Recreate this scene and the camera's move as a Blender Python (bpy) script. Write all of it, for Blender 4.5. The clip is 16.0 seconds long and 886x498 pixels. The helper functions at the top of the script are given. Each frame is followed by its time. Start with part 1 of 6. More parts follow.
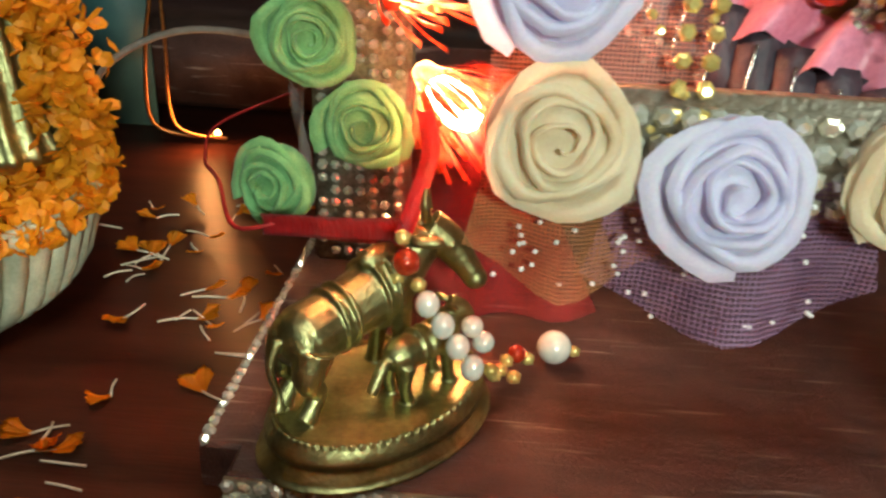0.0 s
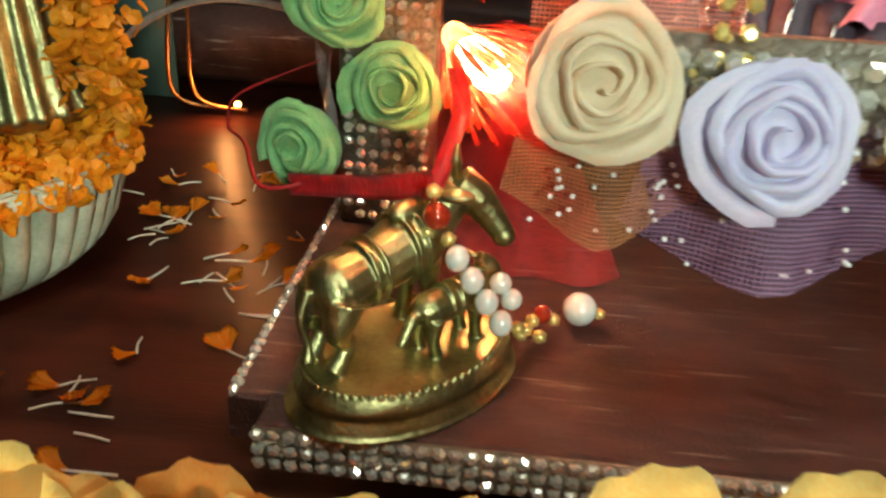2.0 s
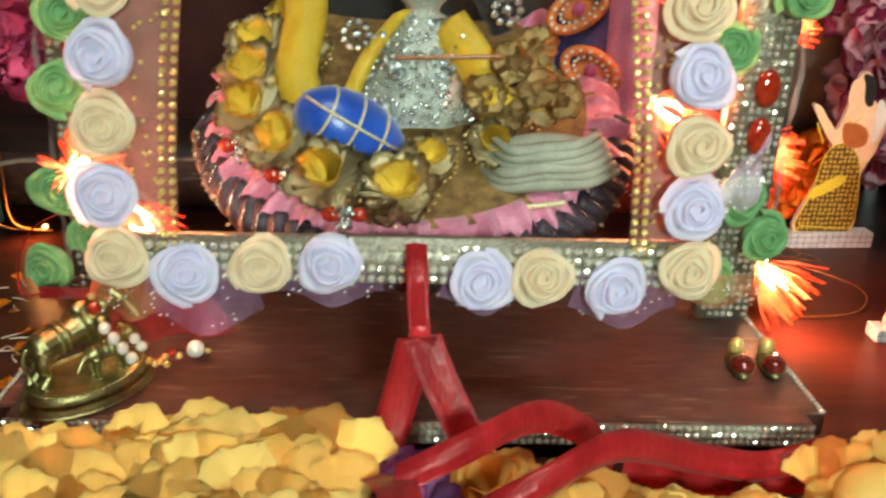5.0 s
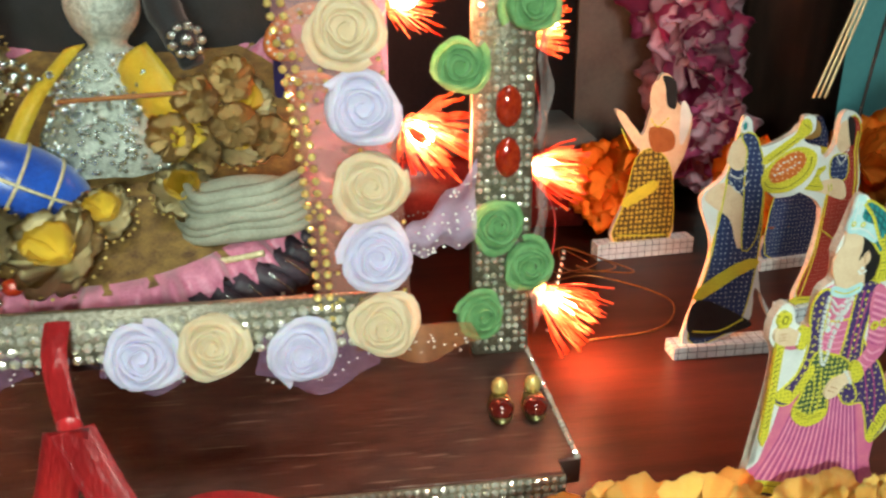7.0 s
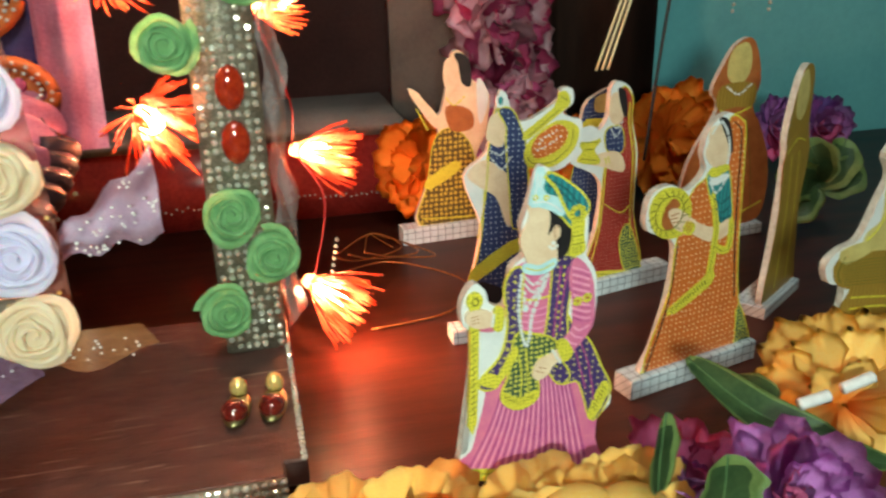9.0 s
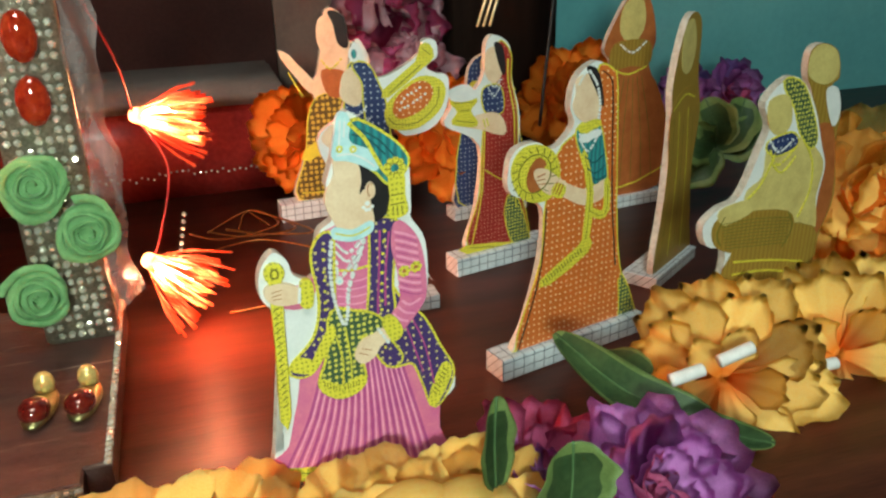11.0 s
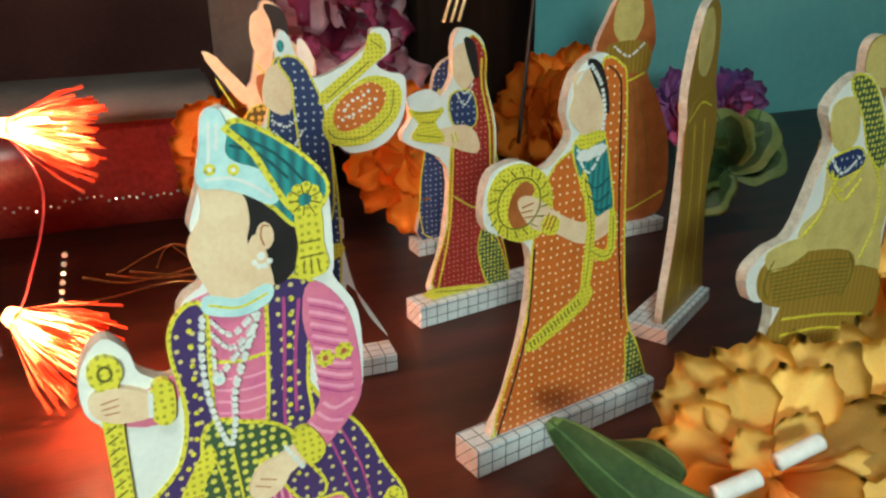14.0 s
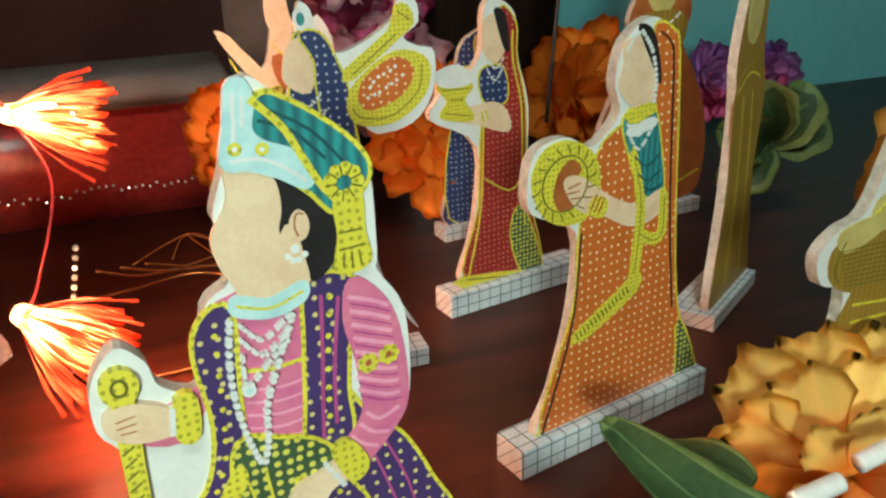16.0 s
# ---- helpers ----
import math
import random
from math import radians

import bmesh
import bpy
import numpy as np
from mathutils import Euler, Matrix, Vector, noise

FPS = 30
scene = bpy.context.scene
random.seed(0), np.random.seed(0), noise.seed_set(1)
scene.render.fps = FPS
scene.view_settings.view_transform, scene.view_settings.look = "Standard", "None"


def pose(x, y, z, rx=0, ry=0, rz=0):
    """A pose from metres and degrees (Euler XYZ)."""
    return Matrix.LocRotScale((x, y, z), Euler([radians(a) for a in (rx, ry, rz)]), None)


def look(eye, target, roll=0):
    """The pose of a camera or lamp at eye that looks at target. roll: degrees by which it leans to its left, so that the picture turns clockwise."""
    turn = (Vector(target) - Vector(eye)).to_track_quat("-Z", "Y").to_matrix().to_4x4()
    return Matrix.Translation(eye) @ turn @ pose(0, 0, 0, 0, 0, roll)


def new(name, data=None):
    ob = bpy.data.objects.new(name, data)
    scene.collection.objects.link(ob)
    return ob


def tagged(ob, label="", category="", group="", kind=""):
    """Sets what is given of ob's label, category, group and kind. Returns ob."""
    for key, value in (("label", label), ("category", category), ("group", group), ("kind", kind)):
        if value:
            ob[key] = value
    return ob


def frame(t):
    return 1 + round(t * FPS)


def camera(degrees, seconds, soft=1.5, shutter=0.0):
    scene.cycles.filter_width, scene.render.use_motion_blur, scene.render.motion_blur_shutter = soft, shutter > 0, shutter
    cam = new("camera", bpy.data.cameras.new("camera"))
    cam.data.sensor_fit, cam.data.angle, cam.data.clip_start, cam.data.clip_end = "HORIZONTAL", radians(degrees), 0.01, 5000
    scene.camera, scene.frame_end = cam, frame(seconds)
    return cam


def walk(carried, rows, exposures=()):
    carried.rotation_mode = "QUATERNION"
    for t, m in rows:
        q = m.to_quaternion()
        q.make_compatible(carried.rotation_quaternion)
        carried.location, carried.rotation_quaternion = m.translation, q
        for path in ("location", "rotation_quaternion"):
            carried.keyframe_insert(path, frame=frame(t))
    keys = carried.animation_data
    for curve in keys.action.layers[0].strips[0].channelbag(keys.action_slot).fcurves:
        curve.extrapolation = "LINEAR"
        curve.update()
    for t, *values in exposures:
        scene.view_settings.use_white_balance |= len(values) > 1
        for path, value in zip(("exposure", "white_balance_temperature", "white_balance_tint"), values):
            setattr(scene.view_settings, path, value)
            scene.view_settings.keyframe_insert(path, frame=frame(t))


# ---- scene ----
cam = camera(56.5, 16.0, 2.4, 0.4)
PATH = [
    (0, (0.03, 0.062, 0.146), (-0.091, 1.862, -0.717), 2.6),
    (0.5, (0.018, 0.07, 0.142), (-0.145, 1.864, -0.726), 2.5),
    (1, (0.013, 0.079, 0.134), (-0.15, 1.87, -0.741), 3.4),
    (1.5, (0.018, 0.078, 0.134), (-0.134, 1.864, -0.753), 3.0),
    (2, (0.026, 0.058, 0.139), (-0.115, 1.845, -0.749), 3.2),
    (2.5, (0.047, 0.018, 0.157), (-0.094, 1.812, -0.716), 1.9),
    (3, (0.07, -0.028, 0.18), (0.002, 1.782, -0.668), 2.2),
    (3.5, (0.093, -0.068, 0.193), (0.073, 1.759, -0.62), 2.6),
    (4, (0.109, -0.089, 0.207), (0.066, 1.748, -0.581), 2.3),
    (4.5, (0.136, -0.116, 0.228), (0.154, 1.739, -0.521), 2.0),
    (5, (0.154, -0.118, 0.236), (0.237, 1.733, -0.518), 2.0),
    (5.2, (0.168, -0.116, 0.243), (0.262, 1.741, -0.495), 2.2),
    (7.3, (0.267, -0.078, 0.239), (0.523, 1.763, -0.499), -1.2),
    (7.5, (0.275, -0.077, 0.24), (0.539, 1.763, -0.5), -1.5),
    (8, (0.291, -0.075, 0.235), (0.6, 1.752, -0.519), -1.3),
    (8.5, (0.308, -0.073, 0.238), (0.677, 1.741, -0.521), -1.7),
    (9, (0.342, -0.077, 0.23), (0.771, 1.719, -0.537), -1.3),
    (9.5, (0.359, -0.072, 0.227), (0.814, 1.713, -0.551), -2.7),
    (10, (0.374, -0.063, 0.211), (0.873, 1.697, -0.597), -2.3),
    (10.2, (0.383, -0.06, 0.209), (0.905, 1.693, -0.599), -1.9),
    (12.3, (0.405, -0.031, 0.194), (0.95, 1.719, -0.607), -1.0),
    (12.5, (0.411, -0.023, 0.191), (0.953, 1.725, -0.615), -1.6),
    (13, (0.415, -0.014, 0.192), (0.99, 1.731, -0.6), -0.7),
    (13.5, (0.418, 0.01, 0.184), (1.013, 1.756, -0.589), 0.2),
    (14, (0.426, 0.027, 0.18), (1.037, 1.775, -0.576), -0.7),
    (14.5, (0.429, 0.035, 0.177), (1.031, 1.78, -0.593), -1.0),
    (15, (0.43, 0.037, 0.182), (1.031, 1.789, -0.573), -1.4),
    (15.5, (0.427, 0.045, 0.177), (1.001, 1.8, -0.592), -1.8),
    (16, (0.425, 0.048, 0.173), (1.001, 1.792, -0.618), -2.1),
]
walk(cam, [(t, look(eye, target, roll)) for t, eye, target, roll in PATH])

# ---- light ----
world = bpy.data.worlds.new("room_air")
world.use_nodes = True
scene.world = world
world.node_tree.nodes["Background"].inputs[0].default_value = (0.56, 0.68, 0.62, 1)
world.node_tree.nodes["Background"].inputs[1].default_value = 0.85


def lamp(name, kind, m, power, colour, size):
    d = bpy.data.lights.new(name, kind)
    d.energy, d.color = power, colour
    if kind == "AREA":
        d.size = size
    else:
        d.shadow_soft_size = size
    ob = new(name, d)
    ob.matrix_world = m
    return ob


# Fixed stand-in for the flash that travels with the camera.
lamp("flash_stand_in", "AREA", look((0.26, -0.46, 0.32), (0.27, 0.3, 0.06)), 4.9, (0.80, 1.0, 0.88), 0.10)
# Unseen fill added overhead for ambient light, to lift the dark parts.
lamp("ambient_fill", "AREA", look((0.35, -0.60, 1.76), (0.35, 0.2, 0.0)), 26.0, (0.86, 0.95, 0.86), 0.60)


# ---- materials ----
def mat(name, a, b=None, rough=0.5, metal=0.0, scale=200.0, bump=0.2, fine=900.0, sheen=0.0, trans=0.0, alpha=1.0, emit=None, power=0.0, vary=0.0, coat=0.0, stretch=(1, 1, 1), sss=0.0):
    """A surface between the colours a and b, with blotches and fine grain."""
    m = bpy.data.materials.new(name)
    m.use_nodes = True
    n, l = m.node_tree.nodes, m.node_tree.links
    p = n["Principled BSDF"]
    b = b or tuple(c * 0.72 for c in a)
    tc, mp = n.new("ShaderNodeTexCoord"), n.new("ShaderNodeMapping")
    mp.inputs["Scale"].default_value = stretch
    l.new(tc.outputs["Object"], mp.inputs[0])
    n1, n2 = n.new("ShaderNodeTexNoise"), n.new("ShaderNodeTexNoise")
    for q, s, d in ((n1, scale, 4), (n2, fine, 3)):
        q.inputs["Scale"].default_value, q.inputs["Detail"].default_value = s, d
        l.new(mp.outputs[0], q.inputs[0])
    ad = n.new("ShaderNodeMath")
    ad.operation = "MULTIPLY_ADD"
    l.new(n2.outputs[0], ad.inputs[0])
    ad.inputs[1].default_value = 0.5
    l.new(n1.outputs[0], ad.inputs[2])
    rp = n.new("ShaderNodeValToRGB")
    rp.color_ramp.elements[0].position, rp.color_ramp.elements[1].position = 0.5, 0.95
    rp.color_ramp.elements[0].color, rp.color_ramp.elements[1].color = (*b, 1), (*a, 1)
    l.new(ad.outputs[0], rp.inputs[0])
    col = rp.outputs[0]
    if vary:
        oi, hs, mr = n.new("ShaderNodeObjectInfo"), n.new("ShaderNodeHueSaturation"), n.new("ShaderNodeMapRange")
        mr.inputs["To Min"].default_value, mr.inputs["To Max"].default_value = 1 - vary, 1 + vary
        l.new(oi.outputs["Random"], mr.inputs[0])
        l.new(mr.outputs[0], hs.inputs["Value"])
        l.new(col, hs.inputs["Color"])
        col = hs.outputs[0]
    l.new(col, p.inputs["Base Color"])
    p.inputs["Roughness"].default_value, p.inputs["Metallic"].default_value = rough, metal
    p.inputs["Sheen Weight"].default_value, p.inputs["Transmission Weight"].default_value = sheen, trans
    p.inputs["Alpha"].default_value, p.inputs["Coat Weight"].default_value = alpha, coat
    if sss:
        p.inputs["Subsurface Weight"].default_value, p.inputs["Subsurface Scale"].default_value = sss, 0.004
    if emit:
        p.inputs["Emission Color"].default_value, p.inputs["Emission Strength"].default_value = (*emit, 1), power
    if bump:
        bp = n.new("ShaderNodeBump")
        bp.inputs["Strength"].default_value, bp.inputs["Distance"].default_value = bump, 0.0012
        l.new(ad.outputs[0], bp.inputs["Height"])
        l.new(bp.outputs[0], p.inputs["Normal"])
    return m


def dotted(name, ground, dot, size=190.0, stripes=0.0, radius=0.26):
    """Printed card: dots in rows (or pleat stripes) of one colour on another, with faded blotches."""
    m = mat(name, ground, tuple(c * 0.8 for c in ground), 0.42, 0, 90, 0.05, 1500)
    n, l = m.node_tree.nodes, m.node_tree.links
    p = n["Principled BSDF"]
    old = p.inputs["Base Color"].links[0].from_socket
    tc = n.new("ShaderNodeTexCoord")
    mx = n.new("ShaderNodeMixRGB")
    if stripes:
        w = n.new("ShaderNodeTexWave")
        w.inputs["Scale"].default_value = stripes
        w.inputs["Distortion"].default_value = 1.5
        w.inputs["Detail Scale"].default_value = 2
        l.new(tc.outputs["Object"], w.inputs[0])
        l.new(w.outputs[0], mx.inputs[0])
    else:
        v = n.new("ShaderNodeTexVoronoi")
        v.voronoi_dimensions = "2D"
        sx, cx = n.new("ShaderNodeSeparateXYZ"), n.new("ShaderNodeCombineXYZ")
        l.new(tc.outputs["Object"], sx.inputs[0])
        l.new(sx.outputs[0], cx.inputs[0])
        l.new(sx.outputs[2], cx.inputs[1])
        v.inputs["Scale"].default_value = size
        v.inputs["Randomness"].default_value = 0.25
        l.new(cx.outputs[0], v.inputs[0])
        lt = n.new("ShaderNodeMath")
        lt.operation = "LESS_THAN"
        lt.inputs[1].default_value = radius
        l.new(v.outputs["Distance"], lt.inputs[0])
        l.new(lt.outputs[0], mx.inputs[0])
    l.new(old, mx.inputs[1])
    mx.inputs[2].default_value = (*dot, 1)
    l.new(mx.outputs[0], p.inputs["Base Color"])
    return m


WOOD = mat("table_wood", (0.105, 0.025, 0.014), (0.040, 0.010, 0.006), 0.40, 0, 22, 0.10, 260, stretch=(0.35, 4, 1))
WOOD.node_tree.nodes["Principled BSDF"].inputs["Specular IOR Level"].default_value = 0.18
FOIL = mat("bronze_foil", (0.14, 0.066, 0.05), (0.065, 0.03, 0.024), 0.32, 0.45, 70, 1.0, 1400, stretch=(1, 2.4, 1))
# Pale streaks: the foil's scratch and crinkle lines, with their sparkle painted into the colour.
fo, fol = FOIL.node_tree.nodes, FOIL.node_tree.links
f_tc, f_mp, f_no, f_rp, f_mx = (fo.new("ShaderNode" + k) for k in ("TexCoord", "Mapping", "TexNoise", "ValToRGB", "MixRGB"))
f_mp.inputs["Rotation"].default_value[2], f_mp.inputs["Scale"].default_value = radians(-24), (0.10, 1.6, 1)
f_no.inputs["Scale"].default_value, f_no.inputs["Detail"].default_value = 300, 3
f_rp.color_ramp.elements[0].position, f_rp.color_ramp.elements[1].position = 0.62, 0.76
fol.new(f_tc.outputs["Object"], f_mp.inputs[0])
fol.new(f_mp.outputs[0], f_no.inputs[0])
fol.new(f_no.outputs[0], f_rp.inputs[0])
fol.new(f_rp.outputs[0], f_mx.inputs[0])
fol.new(fo["Principled BSDF"].inputs["Base Color"].links[0].from_socket, f_mx.inputs[1])
f_mx.inputs[2].default_value = (0.42, 0.34, 0.28, 1)
fol.new(f_mx.outputs[0], fo["Principled BSDF"].inputs["Base Color"])
BRASS = mat("brass", (0.42, 0.39, 0.18), (0.20, 0.19, 0.08), 0.40, 1.0, 120, 0.3, 700)
CREAM = mat("cream_cloth", (0.90, 0.74, 0.53), (0.80, 0.60, 0.38), 0.75, 0, 120, 0.25, 1800, sheen=0.3, sss=0.15)
LILAC = mat("lilac_cloth", (0.82, 0.76, 0.91), (0.68, 0.61, 0.81), 0.75, 0, 120, 0.25, 1800, sheen=0.3, sss=0.15)
GREEN = mat("green_cloth", (0.26, 0.55, 0.22), (0.12, 0.33, 0.11), 0.75, 0, 140, 0.25, 1800, sheen=0.3)
SATIN = mat("red_satin", (0.66, 0.03, 0.035), (0.40, 0.01, 0.014), 0.30, 0, 55, 0.7, 420, sheen=0.1, stretch=(2.0, 1, 0.5))
GEM = mat("rhinestone", (0.95, 0.93, 0.82), (0.62, 0.57, 0.42), 0.12, 0.6, 300, 0.0, coat=0.8)
GOLDGEM = mat("gold_bead", (0.92, 0.72, 0.26), (0.55, 0.38, 0.1), 0.28, 0.5, 300, 0.0, coat=0.6)
SETTING = mat("silver_setting", (0.42, 0.38, 0.30), (0.20, 0.18, 0.13), 0.35, 0.6, 600, 0.4)
RUBY = mat("red_glass_stone", (0.5, 0.045, 0.012), (0.28, 0.012, 0.006), 0.06, 0.2, 300, 0.0, coat=1.0)
GARNET = mat("dark_red_glass", (0.20, 0.018, 0.010), (0.09, 0.006, 0.005), 0.12, 0.3, 300, 0.0, coat=0.8)
PEARL = mat("pearl", (0.86, 0.83, 0.74), (0.78, 0.74, 0.66), 0.18, 0.15, 300, 0.0, coat=0.6)
PINK = mat("pink_satin", (0.70, 0.25, 0.36), (0.44, 0.11, 0.19), 0.4, 0, 60, 0.4, 700, sheen=0.4)
PLUM = mat("dark_plum_cloth", (0.055, 0.035, 0.05), (0.02, 0.014, 0.022), 0.55, 0, 90, 0.5, 600)
NET = mat("purple_net", (0.42, 0.24, 0.40), (0.25, 0.12, 0.24), 0.5, 0, 200, 0.2, 1500)
ORGANZA = mat("orange_organza", (0.62, 0.26, 0.10), (0.40, 0.13, 0.05), 0.4, 0, 100, 0.2, 900)
PEACHNET = mat("peach_net", (0.78, 0.42, 0.34), (0.58, 0.26, 0.2), 0.4, 0, 100, 0.2, 900)
LILACNET = mat("lilac_net", (0.82, 0.62, 0.80), (0.66, 0.42, 0.62), 0.5, 0, 200, 0.2, 1500)
REDNET = mat("red_net", (0.62, 0.03, 0.035), (0.40, 0.012, 0.016), 0.5, 0, 120, 0.2, 1200)
CLEAR = mat("clear_film", (0.75, 0.62, 0.6), (0.6, 0.45, 0.42), 0.15, 0, 60, 0.8, 300, alpha=0.38)
YPETAL = mat("yellow_petal", (1.0, 0.74, 0.26), (1.0, 0.61, 0.14), 0.6, 0, 45, 0.15, 800, vary=0.07, sss=0.2)
OPETAL = mat("orange_petal", (0.96, 0.40, 0.05), (0.86, 0.27, 0.02), 0.6, 0, 60, 0.2, 800, vary=0.15)
MARI = mat("marigold_petal", (0.90, 0.38, 0.010), (0.76, 0.24, 0.005), 0.6, 0, 160, 0.3, 900, vary=0.2)
MPALE = mat("pale_petal_root", (0.72, 0.66, 0.52), (0.55, 0.45, 0.3), 0.6, 0, 200, 0.1, vary=0.2)
VIOLET = mat("violet_petal", (0.70, 0.33, 0.68), (0.52, 0.20, 0.54), 0.55, 0, 60, 0.3, 800, vary=0.3)
MAGENTA = mat("magenta_petal", (0.82, 0.20, 0.40), (0.62, 0.10, 0.28), 0.55, 0, 60, 0.3, 800, vary=0.25)
WHITEP = mat("white_pink_petal", (0.95, 0.78, 0.82), (0.88, 0.48, 0.60), 0.55, 0, 60, 0.2, 800, vary=0.15)
LEAF = mat("cloth_leaf", (0.085, 0.16, 0.055), (0.035, 0.085, 0.03), 0.5, 0, 70, 0.3, 500, vary=0.3)
LEAFRIM = mat("leaf_rim", (0.28, 0.40, 0.13), (0.16, 0.27, 0.08), 0.5, 0, 120, 0.2)
STICK = mat("white_plastic_tube", (0.8, 0.78, 0.76), (0.66, 0.64, 0.62), 0.35, 0, 200, 0.05)
TEAL = mat("teal_wall_paint", (0.13, 0.42, 0.44), (0.10, 0.34, 0.37), 0.55, 0, 9, 0.12, 160)
COPPERP = mat("orange_brown_lacquer", (0.42, 0.17, 0.05), (0.28, 0.09, 0.03), 0.35, 0, 200, 0.1)
DARKWOOD = mat("dark_cupboard", (0.045, 0.022, 0.016), (0.018, 0.01, 0.008), 0.4, 0, 25, 0.2, 300, stretch=(4, 4, 0.4))
GREYP = mat("grey_panel", (0.20, 0.16, 0.14), (0.13, 0.10, 0.09), 0.6, 0, 20, 0.15, 300)
# Dark wall reddened: the red haze of the lights is in its colour.
MAROON = mat("red_haze_wall", (0.17, 0.055, 0.045), (0.10, 0.03, 0.026), 0.5, 0, 12, 0.15, 200)
DARKTEAL = mat("dark_teal_card", (0.045, 0.12, 0.12), (0.03, 0.08, 0.085), 0.5, 0, 60, 0.1)
REDBOX = mat("red_lacquer", (0.30, 0.030, 0.024), (0.14, 0.012, 0.010), 0.25, 0, 25, 0.1, 300)
CARD = mat("cut_board_edge", (0.58, 0.53, 0.46), (0.38, 0.33, 0.27), 0.8, 0, 300, 0.4, 1200)
WHITE = mat("printed_white", (0.74, 0.76, 0.74), (0.62, 0.65, 0.64), 0.45, 0, 100, 0.05)
SKIN = mat("printed_buff", (0.80, 0.62, 0.42), (0.68, 0.47, 0.3), 0.45, 0, 120, 0.05)
OLIVESKIN = mat("printed_olive_buff", (0.62, 0.52, 0.18), (0.46, 0.36, 0.12), 0.45, 0, 120, 0.05)
BLACK = mat("printed_black", (0.02, 0.018, 0.02), (0.01, 0.01, 0.01), 0.45, 0, 120, 0.05)
LEMON = dotted("printed_lemon", (0.74, 0.66, 0.06), (0.36, 0.33, 0.03), 620, radius=0.24)
TEALP = dotted("printed_teal", (0.03, 0.30, 0.30), (0.02, 0.12, 0.14), 0, 130)
PINKS = mat("printed_pink", (0.70, 0.20, 0.30), (0.58, 0.12, 0.28), 0.45, 0, 150, 0.05)
NAVY = dotted("printed_navy", (0.06, 0.035, 0.14), (0.62, 0.52, 0.2), 360, radius=0.17)
NAVYB = dotted("printed_blue", (0.02, 0.04, 0.13), (0.45, 0.5, 0.55), 330, radius=0.16)
ORANGEP = dotted("printed_orange", (0.62, 0.15, 0.025), (0.85, 0.62, 0.35), 330, radius=0.16)
REDP = dotted("printed_red", (0.34, 0.025, 0.02), (0.7, 0.35, 0.25), 400, radius=0.15)
BROWNP = dotted("printed_brown", (0.10, 0.06, 0.012), (0.52, 0.38, 0.06), 260, radius=0.33)
OCHREP = dotted("printed_ochre", (0.36, 0.23, 0.04), (0.26, 0.15, 0.02), 0, 110)
RUSTP = mat("printed_rust", (0.42, 0.13, 0.035), (0.3, 0.08, 0.02), 0.45, 0, 120, 0.05)
LATTICE = dotted("printed_lattice", (0.05, 0.10, 0.05), (0.62, 0.58, 0.1), 480, radius=0.3)
STONEP = mat("printed_stone_steps", (0.66, 0.72, 0.74), (0.46, 0.52, 0.56), 0.45, 0, 120, 0.05)
sn, sl_ = STONEP.node_tree.nodes, STONEP.node_tree.links
s_old = sn["Principled BSDF"].inputs["Base Color"].links[0].from_socket
s_tc, s_sep, s_add, s_com, s_br = (sn.new("ShaderNode" + k) for k in ("TexCoord", "SeparateXYZ", "Math", "CombineXYZ", "TexBrick"))
sl_.new(s_tc.outputs["Object"], s_sep.inputs[0])
sl_.new(s_sep.outputs[1], s_add.inputs[0])
sl_.new(s_sep.outputs[2], s_add.inputs[1])
sl_.new(s_sep.outputs[0], s_com.inputs[0])
sl_.new(s_add.outputs[0], s_com.inputs[1])
sl_.new(s_com.outputs[0], s_br.inputs[0])
sl_.new(s_old, s_br.inputs["Color1"])
sl_.new(s_old, s_br.inputs["Color2"])
s_br.inputs["Mortar"].default_value = (0.05, 0.07, 0.10, 1)
for k, q in (("Scale", 1.0), ("Mortar Size", 0.00022), ("Brick Width", 0.0058), ("Row Height", 0.0048), ("Mortar Smooth", 0.1)):
    s_br.inputs[k].default_value = q
s_br.offset = 0.0
sl_.new(s_br.outputs[0], sn["Principled BSDF"].inputs["Base Color"])
PLEAT = mat("printed_dark_pink", (0.46, 0.08, 0.25), (0.36, 0.05, 0.2), 0.45, 0, 150, 0.05)
ROSYP = mat("printed_light_pink", (0.84, 0.36, 0.50), (0.74, 0.26, 0.42), 0.45, 0, 150, 0.05)
ICE = mat("printed_pale_blue", (0.52, 0.74, 0.74), (0.36, 0.6, 0.64), 0.45, 0, 300, 0.05)
DEEPTEAL = mat("printed_deep_teal", (0.012, 0.09, 0.10), (0.008, 0.06, 0.07), 0.45, 0, 200, 0.05)
OLIVEINK = mat("printed_olive_ink", (0.16, 0.15, 0.02), (0.1, 0.1, 0.015), 0.45, 0, 200, 0.05)
BLUESATIN = mat("blue_satin", (0.015, 0.10, 0.55), (0.008, 0.04, 0.28), 0.3, 0, 50, 0.2, 700, sheen=0.4)
SAGE = mat("sage_cloth", (0.40, 0.40, 0.31), (0.24, 0.24, 0.18), 0.7, 0, 60, 0.5, 900)
YSATIN = mat("yellow_satin", (1.0, 0.80, 0.12), (0.90, 0.64, 0.05), 0.38, 0, 80, 0.3, 700, sheen=0.3)
GOLDNET = mat("gold_net", (1.0, 0.90, 0.60), (0.90, 0.74, 0.40), 0.4, 0.0, 260, 0.6, 1500)
GOLDTHREAD = mat("gold_thread", (0.90, 0.78, 0.50), (0.62, 0.50, 0.24), 0.3, 0.3, 500, 0.6, 1600)
